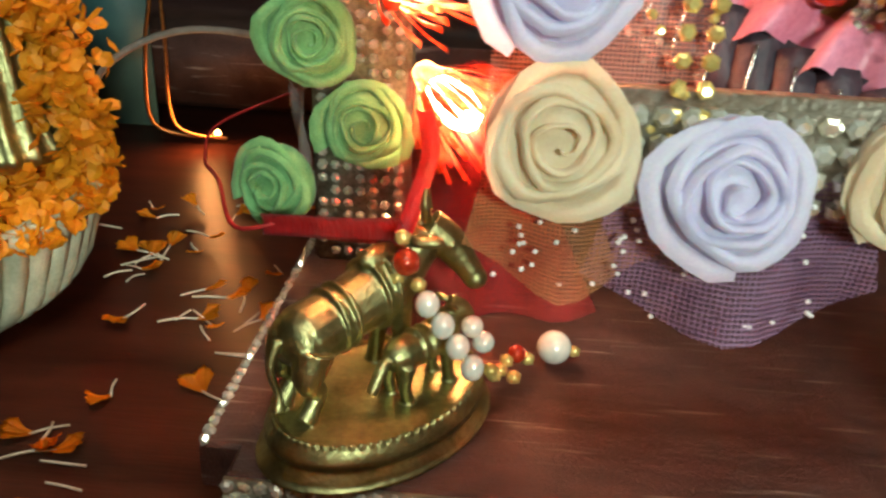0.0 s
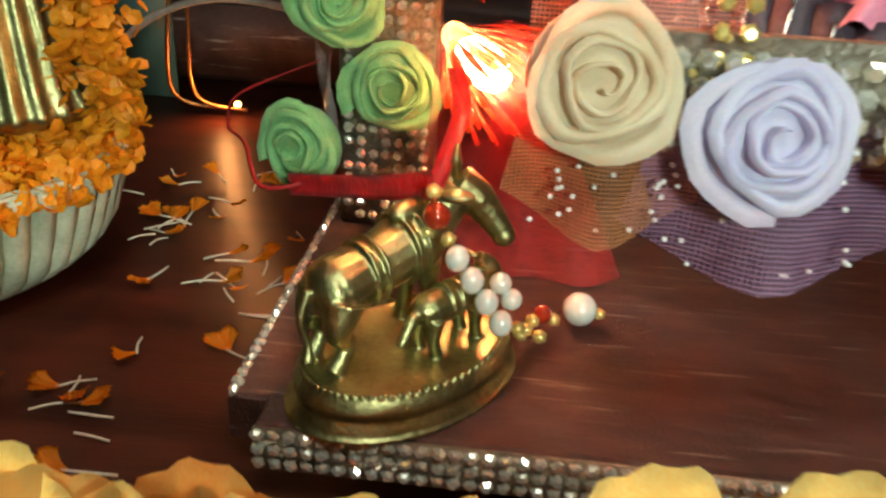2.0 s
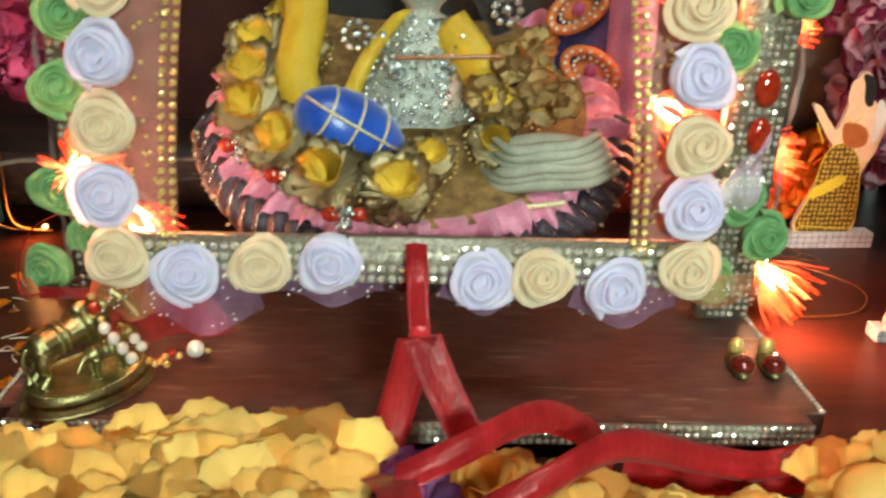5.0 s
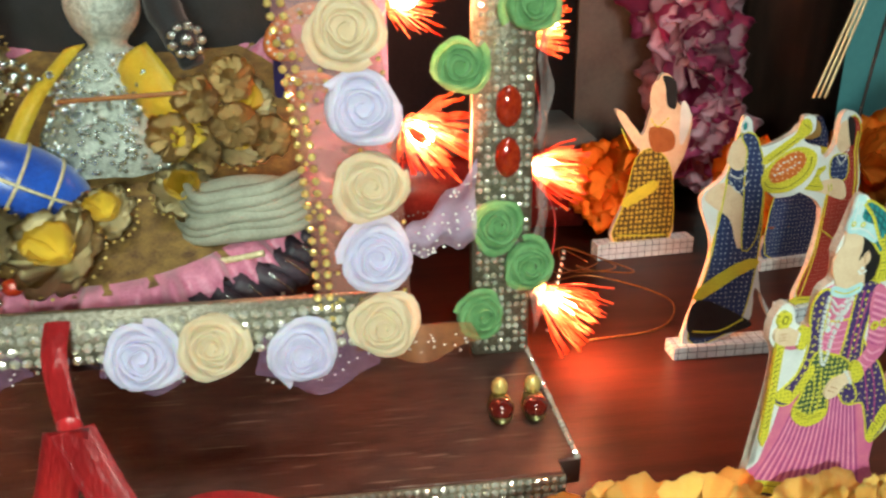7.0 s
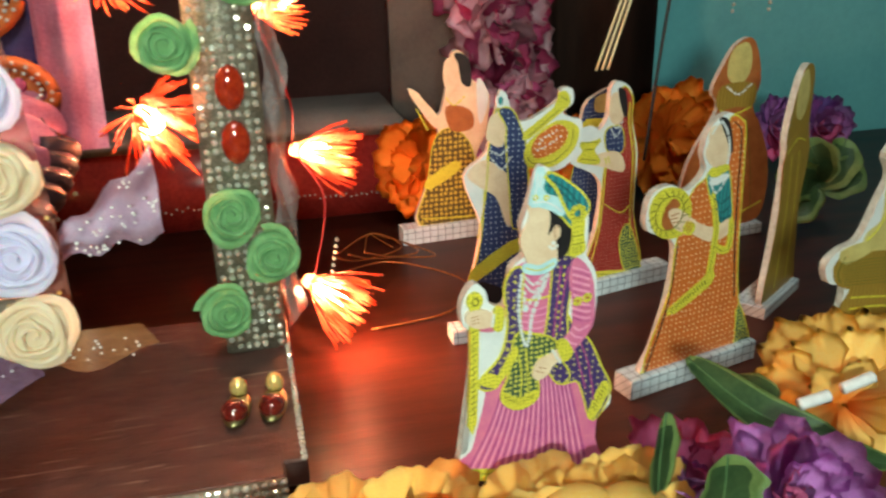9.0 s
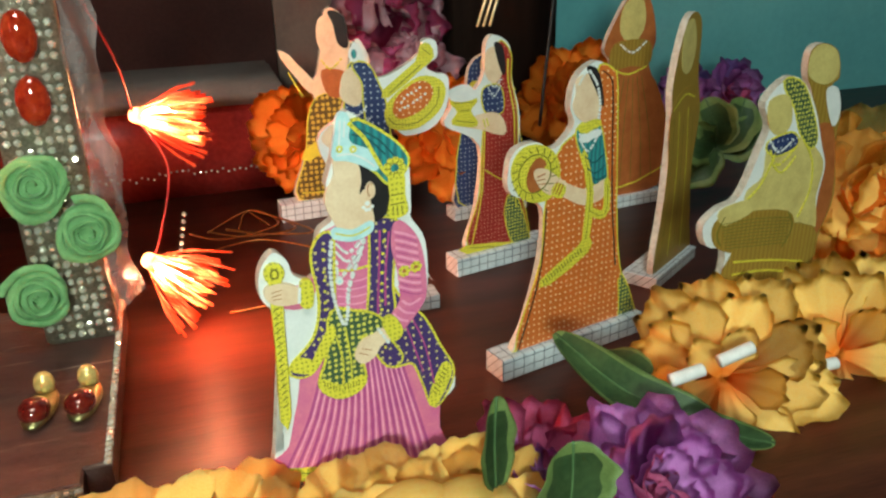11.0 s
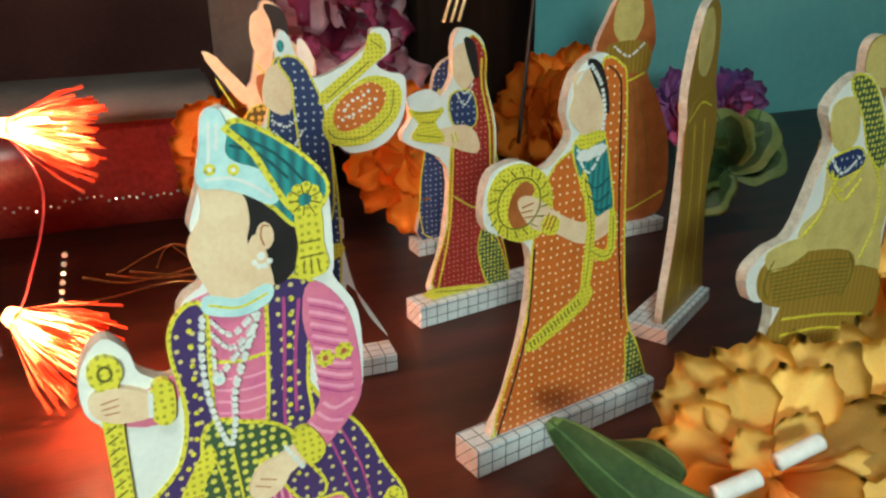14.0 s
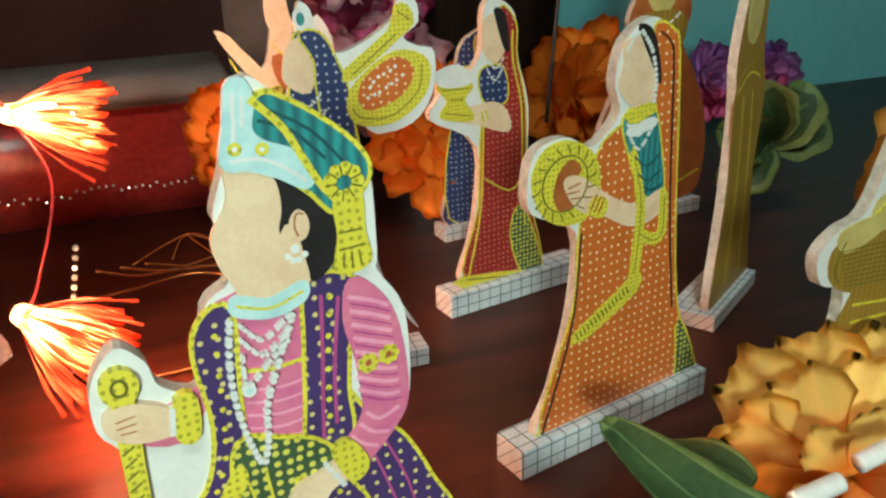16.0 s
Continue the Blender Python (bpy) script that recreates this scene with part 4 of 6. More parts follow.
    P([c + Vector(p) for p in ((0.0092, 0.0014, 0.0162), (0.0118, -0.0004, 0.0150), (0.0138, -0.0016, 0.0128))], (0.0029, 0.0026, 0.0016))
    for s in (-1, 1):
        B(0.0016, c + Vector((0.0085 + s * 0.001, 0.0012 + s * 0.003, 0.0172)), (0.7, 1.4, 0.5))
        for x in (-0.0078, 0.0060):
            P([c + Vector(p) for p in ((x, s * 0.0024, 0.0090), (x - 0.0007, s * 0.0028, 0.0045), (x + 0.0004, s * 0.0028, 0.0002))], (0.0026, 0.0015, 0.0016))
    P([c + Vector(p) for p in ((-0.0105, 0, 0.0112), (-0.0140, -0.0006, 0.0092), (-0.0172, -0.0012, 0.0052))], (0.0012, 0.0016, 0.0013), 8)
    for x in (-0.003, 0.0, 0.003):
        P([c + Vector((x, 0.0042 * math.cos(a), 0.0106 + 0.0043 * math.sin(a))) for a in (-0.6 + 4.4 * i / 8 for i in range(9))], (0.0005, 0.0005), 6)
    ob = part("brass_cow_with_calf", bm, BRASS)
    rm = ob.modifiers.new("cast", "REMESH")
    rm.mode, rm.voxel_size, rm.use_smooth_shade = "VOXEL", 0.00042, True
    sm = ob.modifiers.new("polish", "SMOOTH")
    sm.factor, sm.iterations = 0.5, 2
    return tagged(ob, "polished brass statuette of a cow with calf on an oval base", "statuette")


cow()
pn = thing("bead_necklace", "pearl and red bead string hung over the cow", "necklace", Matrix.Translation((0.013, 0.226, 0.060)))
for k in range(4):
    part("pearl", ball(0.0029, (0.0035 + 0.0036 * k, -0.006 - 0.0003 * k, -0.0035 - 0.0050 * k), 3, (0.95, 0.95, 1.1)), PEARL, pn)
for k in range(2):
    part("pearl", ball(0.0027, (0.0135 + 0.0028 * k, 0.002, -0.013 - 0.004 * k), 3), PEARL, pn)
part("red_bead", ball(0.0034, (-0.002, -0.001, 0.004), 2), RUBY, pn)
part("red_bead", ball(0.0026, (0.025, 0.017, -0.029), 2), RUBY, pn)
for k, c in enumerate(((-0.003, 0.0, 0.0095), (0.001, -0.002, -0.001), (-0.004, -0.001, 0.0), (0.0185, 0.004, -0.026), (0.0195, 0.008, -0.030), (0.021, 0.012, -0.031), (0.0245, 0.010, -0.0315), (0.0225, 0.015, -0.030), (0.028, 0.019, -0.0315))):
    part("gold_bead", ball(0.0021, c, 1), GOLDGEM, pn, "tiny faceted gold bead")
part("large_pearl", ball(0.0046, (0.035, 0.024, -0.0305), 3), PEARL, pn)
part("gold_bead", ball(0.0019, (0.0405, 0.026, -0.0325), 1), GOLDGEM, pn)
part("neck_ribbon", strip([(-0.003, 0.001, 0.010), (-0.001, 0.006, 0.016), (0.001, 0.016, 0.024), (-0.002, 0.03, 0.03)], 0.0042, (1, 0.2, 0), wave=0.0006), SATIN, pn, "red satin ribbon")
part("neck_ribbon", strip([(-0.004, 0.002, 0.010), (-0.018, 0.020, 0.001), (-0.034, 0.040, -0.008), (-0.050, 0.048, -0.012)], 0.0075, (0, -0.2, 1), wave=0.001), SATIN, pn, "red satin ribbon")
tagged(part("red_thread", tube([(-0.028, 0.275, 0.050), (-0.045, 0.275, 0.046), (-0.058, 0.30, 0.05), (-0.085, 0.36, 0.035), (-0.10, 0.42, 0.03), (-0.07, 0.45, 0.04)], 0.0007, 5), REDWIRE), "thin red thread from the ribbon", "thread")

# a pair of tiny gilt slippers
for x in (0.324, 0.340):
    sl = thing("tiny_slipper", "tiny gilt slipper with a red stone", "slipper", Matrix.Translation((x, 0.246, BZ)) @ pose(0, 0, 0, 0, 0, -8) @ Matrix.Scale(1.35, 4), "pair of slippers")
    part("sole", ball(0.006, (0, 0, 0.0022), 3, (0.75, 1.75, 0.36)), BRASS, sl)
    part("upper", ball(0.0046, (0, -0.0045, 0.0046), 3, (0.95, 1.05, 0.8)), GARNET, sl, "dark red glass upper")
    part("heel_stone", ball(0.0034, (0, 0.007, 0.006), 2, (0.9, 0.8, 1.2)), GOLDGEM, sl)

# ---- fairy lights ----
FR = petal_mesh("fringe_strand", 1.0, 0.11, FRINGE, 0.12, 0.0, 5)


def fairy(x, y, z, aim, length=0.020, power=0.10, n=60):
    th = thing("fairy_light", "lit warm fairy light in a red fringed tassel", "fairy light", Matrix.Translation((x, y, z)) @ Vector((0, 0, 1)).rotation_difference(Vector(aim)).to_matrix().to_4x4(), "fairy lights")
    part("bulb", ball(0.0058, (0, 0, 0.013), 2, (1, 1, 1.8)), BULB, th)
    cap = part("cap", lathe(((0.0008, -0.004), (0.0032, -0.003), (0.0042, 0.0), (0.0044, 0.0025)), 12), FRINGE, th, "red cap")
    for i in range(n):
        a = 360 * i / n + random.uniform(-6, 6)
        part("strand", FR, None, th, m=pose(0, 0, 0, 0, 0, a) @ pose(0, 0.004, 0.001, random.uniform(50, 80)) @ Matrix.Diagonal((length * 0.8, length * random.uniform(1.0, 1.5), length, 1)))
    l = lamp("fairy_glow", "POINT", Matrix.Translation(Vector((x, y, z)) + Vector(aim).normalized() * 0.027), power * 2.5, (1.0, 0.27, 0.13), 0.003)
    return th


for x, y, z, aim, ln, pw in (
    (0.368, 0.392, 0.102, (1, -0.1, -0.2), 0.026, 0.16), (0.366, 0.338, 0.043, (0.75, -0.3, -0.5), 0.026, 0.18),
    (0.293, 0.345, 0.140, (0.3, -0.8, -0.1), 0.030, 0.20), (0.285, 0.335, 0.205, (0.3, -0.8, 0.1), 0.022, 0.10),
    (0.008, 0.290, 0.090, (0.5, -0.5, -0.3), 0.022, 0.02), (0.002, 0.248, 0.122, (0.5, -0.7, 0.2), 0.022, 0.075),
    (0.348, 0.345, 0.190, (1, -0.4, 0.1), 0.020, 0.06), (-0.045, 0.33, 0.20, (-0.6, -0.5, 0.3), 0.022, 0.08)):
    fairy(x, y, z, aim, ln, pw)
tagged(part("light_wire", tube([(0.349, 0.325, 0.19), (0.365, 0.35, 0.14), (0.367, 0.392, 0.103), (0.380, 0.37, 0.08), (0.372, 0.345, 0.052), (0.366, 0.338, 0.043)], 0.0006, 5), REDWIRE), "thin red wire between the fairy lights", "wire")
tagged(part("light_wire", tube([(0.366, 0.338, 0.043), (0.395, 0.42, 0.01), (0.43, 0.44, 0.004), (0.47, 0.40, 0.002), (0.45, 0.36, 0.002), (0.40, 0.35, 0.002)], 0.0006, 5), WIRE), "thin copper wire looped on the table", "wire")
for k in range(2):
    tagged(part("light_wire", tube([(-0.148 + 0.008 * k, 0.46, 0.16), (-0.144 + 0.004 * k, 0.462, 0.09), (-0.151 + 0.010 * k, 0.465, 0.055), (-0.154 + 0.012 * k, 0.47, 0.012), (-0.126 + 0.01 * k, 0.475, 0.004)], 0.0011, 5), WIRE), "copper fairy-light wire hanging down", "wire")
bl = thing("wire_bulb", "tiny lit orange bulb at the end of a wire", "fairy light", Matrix.Translation((-0.122, 0.477, 0.006)), "fairy lights")
part("bulb", ball(0.002, (0, 0, 0), 2), DIMBULB, bl)
lamp("wire_glow", "POINT", Matrix.Translation((-0.126, 0.465, 0.014)), 0.06, (1, 0.4, 0.12), 0.003)
tagged(part("cable", tube([(-0.18, 0.44, 0.002), (-0.165, 0.445, 0.045), (-0.12, 0.45, 0.066), (-0.06, 0.455, 0.055), (-0.02, 0.46, 0.02)], 0.0018, 7), CABLE), "pale grey cable arched over the table", "cable")
tagged(part("cable", tube([(0.66, 0.45, 0.40), (0.648, 0.46, 0.25), (0.64, 0.47, 0.16), (0.63, 0.47, 0.05)], 0.0012, 6), BLACK), "thin black cable hanging down the wall", "cable")
for k in range(3):
    tagged(part("gold_cord", tube([(0.635 + 0.004 * k, 0.44, 0.33), (0.60 + 0.003 * k, 0.43, 0.22), (0.565 + 0.004 * k, 0.42, 0.13)], 0.0009, 5), GOLDTHREAD), "thin gold cord hanging in a slack line", "cord")
for k in range(2):
    ch = thing("bead_chain", "hanging silver bead chain", "chain", Matrix.Translation((0.672 + 0.028 * k, 0.44, 0.16)))
    gems([(0.0006 * math.sin(i), 0, 0.0045 * i) for i in range(40)], 0.0016, GEM, ch, "bead_string")

bc = thing("bead_chain", "silver bead chain lying along the red box", "chain", Matrix.Translation((0.20, 0.54, 0.0)))
gems([(0.004 * i, 0.003 * math.sin(0.3 * i), 0.020 + 0.004 * random.random()) for i in range(72)], 0.0009, GEM, bc, "bead_string", (0, -1, 0.4))
bc = thing("bead_chain", "short silver bead chain hanging from the fairy light", "chain", Matrix.Translation((0.374, 0.352, 0.03)))
gems([(0.0008 * i, 0.0006 * i, 0.0036 * i - 0.02) for i in range(14)], 0.0013, GEM, bc, "bead_string", (0, -1, 0.2))
for k in range(3):
    tagged(part("light_wire", tube([(0.385 + 0.01 * k, 0.40, 0.030), (0.405 + 0.012 * k, 0.43, 0.012), (0.44 + 0.01 * k, 0.46 - 0.01 * k, 0.006), (0.425, 0.50, 0.003), (0.395 + 0.02 * k, 0.47, 0.002)], 0.0006, 5), WIRE), "thin copper wire looped on the table", "wire")

# ---- basket with marigolds and the brass idol ----
BC = Vector((-0.163, 0.292, 0))
bk = thing("petal_basket", "pale woven bowl full of orange marigold petals", "bowl", Matrix.Translation(BC))
part("bowl", lathe(((0.001, 0.0015), (0.034, 0.0012), (0.050, 0.014), (0.058, 0.034), (0.0605, 0.042), (0.058, 0.042), (0.048, 0.016), (0.030, 0.004), (0.001, 0.004)), 48), BASKET, bk)
for k in range(44):
    a = 6.2832 * k / 44
    part("stave", tube([(math.cos(a) * r, math.sin(a) * r, z) for r, z in ((0.035, 0.002), (0.0510, 0.014), (0.0588, 0.034), (0.0612, 0.043))], 0.0038, 5, 3), BASKET, bk)
for z, r in ((0.0425, 0.0620),):
    part("hoop", tube([(r * math.cos(6.2832 * i / 40), r * math.sin(6.2832 * i / 40), z + 0.0008 * (i % 2)) for i in range(41)], 0.0013, 5, 2), BASKET, bk)


def heap(name, count, f, size, material, label):
    """A loose mass of small curled petals, joined."""
    verts, faces = [], []
    for _ in range(count):
        c, s = Vector(f()), size * random.uniform(0.7, 1.3)
        q = Euler([random.uniform(-1.1, 1.1), random.uniform(-1.1, 1.1), random.uniform(0, 6.28)]).to_matrix()
        k = len(verts)
        for x, y, z in ((-0.2, 0, 0), (0.2, 0, 0), (-0.6, 0.6, 0.14), (0, 0.6, -0.05), (0.6, 0.6, 0.14), (-0.42, 1.05, 0.32), (0.0, 1.2, 0.22), (0.42, 1.05, 0.32)):
            verts.append(tuple(c + q @ Vector((x * s, (y - 0.6) * s, z * s))))
        faces += [(k, k + 1, k + 3), (k, k + 3, k + 2), (k + 1, k + 4, k + 3), (k + 2, k + 3, k + 6, k + 5), (k + 3, k + 4, k + 7, k + 6)]
    me = bpy.data.meshes.new(name)
    me.from_pydata(verts, [], faces)
    me.materials.append(material)
    return tagged(new(name, me), label, "flower petals", kind="stuff")


def in_bowl():
    a, r = random.uniform(0, 6.2832), 0.066 * math.sqrt(random.random())
    return BC + Vector((r * math.cos(a), r * math.sin(a), 0.038 + 0.028 * (1 - (r / 0.067) ** 2) + random.uniform(-0.004, 0.004)))


part("filling", ball(0.052, (0, 0, 0.040), 3, (1, 1, 0.42)), MARI, bk, "packed marigold petals")
heap("marigold_petals", 4400, in_bowl, 0.0042, MARI, "heap of orange marigold petals in the bowl")
bm = lathe(((0.026, 0.0), (0.030, 0.004), (0.027, 0.012), (0.024, 0.030), (0.020, 0.052), (0.013, 0.068), (0.009, 0.074), (0.012, 0.082), (0.012, 0.092), (0.005, 0.102)), 130, wob=lambda a, z: 1 + (0.045 * math.sin(26 * a) if z < 0.055 else 0.02 * math.sin(9 * a)))
tagged(part("brass_idol", bm, BRASS, m=Matrix.Translation(BC + Vector((0.033, -0.002, 0.058)))), "brass idol with a pleated robe standing among marigolds", "idol")


def garland():
    t = random.random()
    return BC + Vector((0.060 + 0.010 * t + random.gauss(0, 0.0045), -0.004 + random.gauss(0, 0.005), 0.056 + 0.05 * (1 - t)))


heap("marigold_garland", 520, garland, 0.0046, MARI, "orange marigold garland hanging on the idol")

# scattered marigold florets on the table
for i in range(50):
    x, y = random.uniform(-0.125, -0.042), random.uniform(0.20, 0.40)
    if (Vector((x, y, 0)) - BC).length < 0.066:
        continue
    fl = thing("marigold_floret", "single fallen marigold floret on the table", "petal", pose(x, y, 0.001, 0, 0, random.uniform(0, 360)), "fallen florets")
    n = random.uniform(0.008, 0.015)
    part("root", tube([(0, 0, 0.0004), (n * 0.5, random.uniform(-0.001, 0.001), 0.0010), (n, 0, 0.0008)], 0.00042, 5, 4), MPALE, fl, "pale thin root")
    for k in range(random.choice((0, 1, 2, 2, 3))):
        part("petal", petal_mesh("petal", 0.0085, 0.0065, MARI, 0.4, 0.2, i * 5 + k), None, fl, m=pose(n * 0.9, 0, 0.001, 8, 0, -90 + random.uniform(-50, 50)))

# ---- flowers in front and on the right ----
YP = [petal_mesh("petal", 1.0, 0.85, YPETAL, 0.30, 0.10, i) for i in range(4)]
YF = [petal_mesh("petal", 1.0, 1.0, YPETAL, -0.16, 0.11, 60 + i) for i in range(5)]
YOF = [petal_mesh("petal", 1.0, 1.0, YOPETAL, -0.16, 0.12, 65 + i) for i in range(3)]
OP = [petal_mesh("petal", 1.0, 0.8, OPETAL, 0.3, 0.16, i) for i in range(3)]
VP = [petal_mesh("petal", 1.0, 1.0, VIOLET, 0.5, 0.2, i) for i in range(3)]
MP = [petal_mesh("petal", 1.0, 1.0, MAGENTA, 0.5, 0.2, i) for i in range(2)]
WP = [petal_mesh("petal", 1.0, 0.9, WHITEP, 0.4, 0.2, i) for i in range(2)]
YEL = "yellow cloth marigold with ruffled petals"


def fan_flower(x, y, top, size, seed, hearts=False):
    """A garland flower: rows of upright ruffled petals, each row lower and nearer than the one behind."""
    rnd = random.Random(seed)
    th = thing("artificial_flower", YEL, "artificial flower", Matrix.Translation((x, y, 0)), "front garland")
    for row in range(5):
        n = 5 if row % 2 else 6
        for c in range(n):
            k = c - (n - 1) / 2
            le = size * rnd.uniform(0.68, 0.86) * (1.0 - 0.03 * row)
            base = top - size * 0.72 - 0.0075 * row
            p = YOF[c % 3] if (hearts and row > 1 and c % 2) or rnd.random() < 0.16 else YF[rnd.randrange(5)]
            part("petal", p, None, th, m=pose(k * size * 0.30 + rnd.uniform(-0.0015, 0.0015), 0.018 - 0.011 * row, max(0.001, base + rnd.uniform(-0.0015, 0.0015)), 0, 0, 0) @ pose(0, 0, 0, 0, k * 9 + rnd.uniform(-7, 7), 0) @ pose(0, 0, 0, 78 - 7 * row + rnd.uniform(-8, 8), 0, rnd.uniform(-9, 9)) @ Matrix.Diagonal((le * 1.02, le, le, 1)))
    part("flower_core", ball(0.02, (0, 0.006, 0.018), 3, (0.9, 0.8, 0.9)), YPETAL, th)
    if hearts:
        for k in (-1, 1):
            part("tube", tube([(0.008 * k - 0.005, -0.040, top - 0.031), (0.008 * k + 0.004, -0.041, top - 0.029)], 0.0026, 10), STICK, th, "short white plastic tube")
    return th


for i in range(9):
    fan_flower(-0.100 + 0.0235 * i, 0.117 + 0.004 * (i % 2), 0.050 + 0.003 * (i % 3), 0.034, i)
fan_flower(0.082, 0.125, 0.058, 0.036, 30, True)
fan_flower(0.106, 0.120, 0.060, 0.035, 31, True)
for i in range(6):
    fan_flower(-0.09 + 0.036 * i, 0.076, 0.036, 0.034, 50 + i)
for i, (x, y, z, r) in enumerate(((0.190, 0.148, 0.016, 0.026), (0.222, 0.125, 0.012, 0.036), (0.262, 0.130, 0.008, 0.028), (0.296, 0.138, 0.004, 0.026), (0.326, 0.132, 0.004, 0.026))):
    flower(YEL, (x, y, z), r, (random.uniform(-0.2, 0.2), -0.2, 1), YF, ((9, 1.0, 24), (8, 0.92, 48), (7, 0.8, 66)), 37 * i, group="front garland")
for i, (x, y, top) in enumerate(((0.346, 0.142, 0.036), (0.374, 0.142, 0.042), (0.394, 0.140, 0.034), (0.416, 0.136, 0.024), (0.444, 0.138, 0.038), (0.462, 0.134, 0.036))):
    fan_flower(x, y, top, 0.026, 80 + i)
flower("crumpled violet cloth flower", (0.146, 0.135, 0.016), 0.036, (0, -0.5, 1), VP, group="violet flowers")
flower("violet and magenta cloth flower in the garland", (0.525, 0.138, 0.008), 0.039, (0, -0.5, 1), VP + MP, ((7, 1.0, 12), (7, 0.85, 35), (6, 0.6, 55), (4, 0.4, 75)), group="violet flowers")
flower("violet cloth flower with magenta petals", (0.495, 0.160, 0.012), 0.030, (0, -0.4, 1), MP + VP, group="violet flowers")
YB = [petal_mesh("petal", 1.0, 0.64, YOPETAL, 0.16, 0.12, 90 + i) for i in range(4)]
for x, y, z, r, aim, tubes in ((*(0.5938, 0.196, 0.0140), 0.047, (-0.42, -0.85, 0.40), ([(0.5518, 0.171, 0.036), (0.5654, 0.171, 0.0381)], [(0.5771, 0.177, 0.0357), (0.5917, 0.177, 0.0393)])), (*(0.6628, 0.206, 0.0060), 0.050, (-0.35, -0.85, 0.40), ([(0.6296, 0.182, 0.0192), (0.64, 0.182, 0.0193)],))):
    fl = flower("large yellow cloth flower with an orange heart", (x, y, z), r, aim, YB, ((10, 1.0, -4), (9, 0.86, 10), (5, 0.55, 26)), 20, group="large flowers")
    back = fl.matrix_basis.inverted()
    for a, b in tubes:
        part("tube", tube([back @ Vector(a), back @ ((Vector(a) + Vector(b)) / 2), back @ Vector(b)], 0.0026, 12), STICK, fl, "short white plastic tube")
for x, y, z, r, aim in ((0.470, 0.515, 0.050, 0.040, (-0.3, -1, 0.2)), (0.560, 0.470, 0.050, 0.045, (0.1, -1, 0.3)), (0.675, 0.520, 0.05, 0.05, (0, -1, 0.2)), (0.745, 0.300, 0.045, 0.050, (-0.4, -1, 0.3)), (0.775, 0.270, 0.03, 0.05, (-0.3, -1, 0.4))):
    flower("orange cloth marigold behind the figures", (x, y, z), r, aim, OP if x < 0.7 else YP + OP, ((9, 1.0, 8), (8, 0.8, 28), (6, 0.5, 52)), 10, group="orange flowers")
for x, y, z, r in ((0.800, 0.56, 0.04, 0.030), (0.84, 0.55, 0.04, 0.03)):
    flower("violet cloth flower against the wall", (x, y, z), r, (0, -1, 0.3), VP + MP, group="violet flowers")

# the fluffy pink garland hanging at the back
for i in range(7):
    z = 0.075 + 0.036 * i
    flower("fluffy magenta and white cloth flower of a hanging garland", (0.556 - 0.008 * i, 0.570 + 0.006 * (i % 2), z), 0.047, (-0.1 + 0.3 * (i % 3 - 1), -1, 0.2), [MP[0], WP[0], WP[1]], ((10, 1.0, 12), (8, 0.75, 36), (6, 0.45, 60)), 31 * i, group="pink garland")
for i in range(3):
    flower("red and magenta cloth flower by the swing", (-0.125 + 0.025 * i, 0.41, 0.150 + 0.02 * (i % 2)), 0.034, (0, -1, -0.2), MP, group="red flowers")
tagged(part("teal_card", box(-0.205, -0.165, 0.50, 0.504, 0.0, 0.13, 0.0008), DARKTEAL, m=Matrix()), "teal card standing behind the bowl", "card")


def leaf(root, mid, tip, width, face=(0, -1, 0.4), edge=0.16, scallop=0.0, label="dark green cloth leaf with a pale rim"):
    """A cloth leaf bent along root, mid and tip, its blade turned to face, with a paler scalloped border."""
    line = spline((root, mid, tip), 8)
    k = len(line) - 1

    def f(u, v):
        i = round(v * k)
        d = (line[min(i + 1, k)] - line[max(i - 1, 0)]).normalized()
        across = d.cross(Vector(face)).normalized()
        up = across.cross(d)
        e = 2 * u - 1
        w = width * (math.sin(3.1416 * min(0.985, 0.07 + 0.90 * v)) ** 0.75) * (1 + scallop * math.sin(19 * v + 2 * e))
        return line[i] + across * w * e / 2 + up * (0.16 * w * e * e - 0.05 * w * math.cos(9 * v + 3 * e) * abs(e))

    th = thing("leaf", label, "leaf", Matrix.Translation(root), "cloth leaves")
    bm = grid(12, k, lambda u, v: f(u, v) - Vector(root))
    bm.faces.ensure_lookup_table()
    for n, q in enumerate(bm.faces):
        q.material_index = 1 if min(n // k, 11 - n // k) < 12 * edge * 0.5 or n % k > k - 1 - 8 * edge else 0
    bmesh.ops.solidify(bm, geom=bm.faces[:], thickness=0.0006)
    part("blade", bm, [LEAF, LEAFRIM], th)
    part("midrib", tube([f(0.5, i / k) - Vector(root) for i in range(0, k + 1, 2)], 0.0005, 5, 2), LEAF, th)


leaf((0.5623, 0.158, 0.0243), (0.5375, 0.178, 0.0304), (0.5248, 0.215, 0.0382), 0.019, (-0.1, -0.7, 0.8), 0.05)
leaf((0.5522, 0.185, 0.0302), (0.5468, 0.2, 0.03), (0.5455, 0.215, 0.0254), 0.014, (0.1, -0.8, 0.6), 0.05)
leaf((0.5509, 0.168, 0.0278), (0.5711, 0.16, 0.0157), (0.5902, 0.155, 0.0095), 0.011, (0, -0.8, 0.6), 0.05)
leaf((0.467, 0.132, 0.040), (0.466, 0.131, 0.056), (0.466, 0.130, 0.074), 0.013, (0.3, -1, 0.2), 0.30, 0.06, "green cloth leaf with a wide pale edge")
leaf((0.490, 0.128, 0.026), (0.490, 0.127, 0.040), (0.490, 0.128, 0.054), 0.028, (0, -1, 0.3), 0.30, 0.08, "green cloth leaf with a wide pale edge")
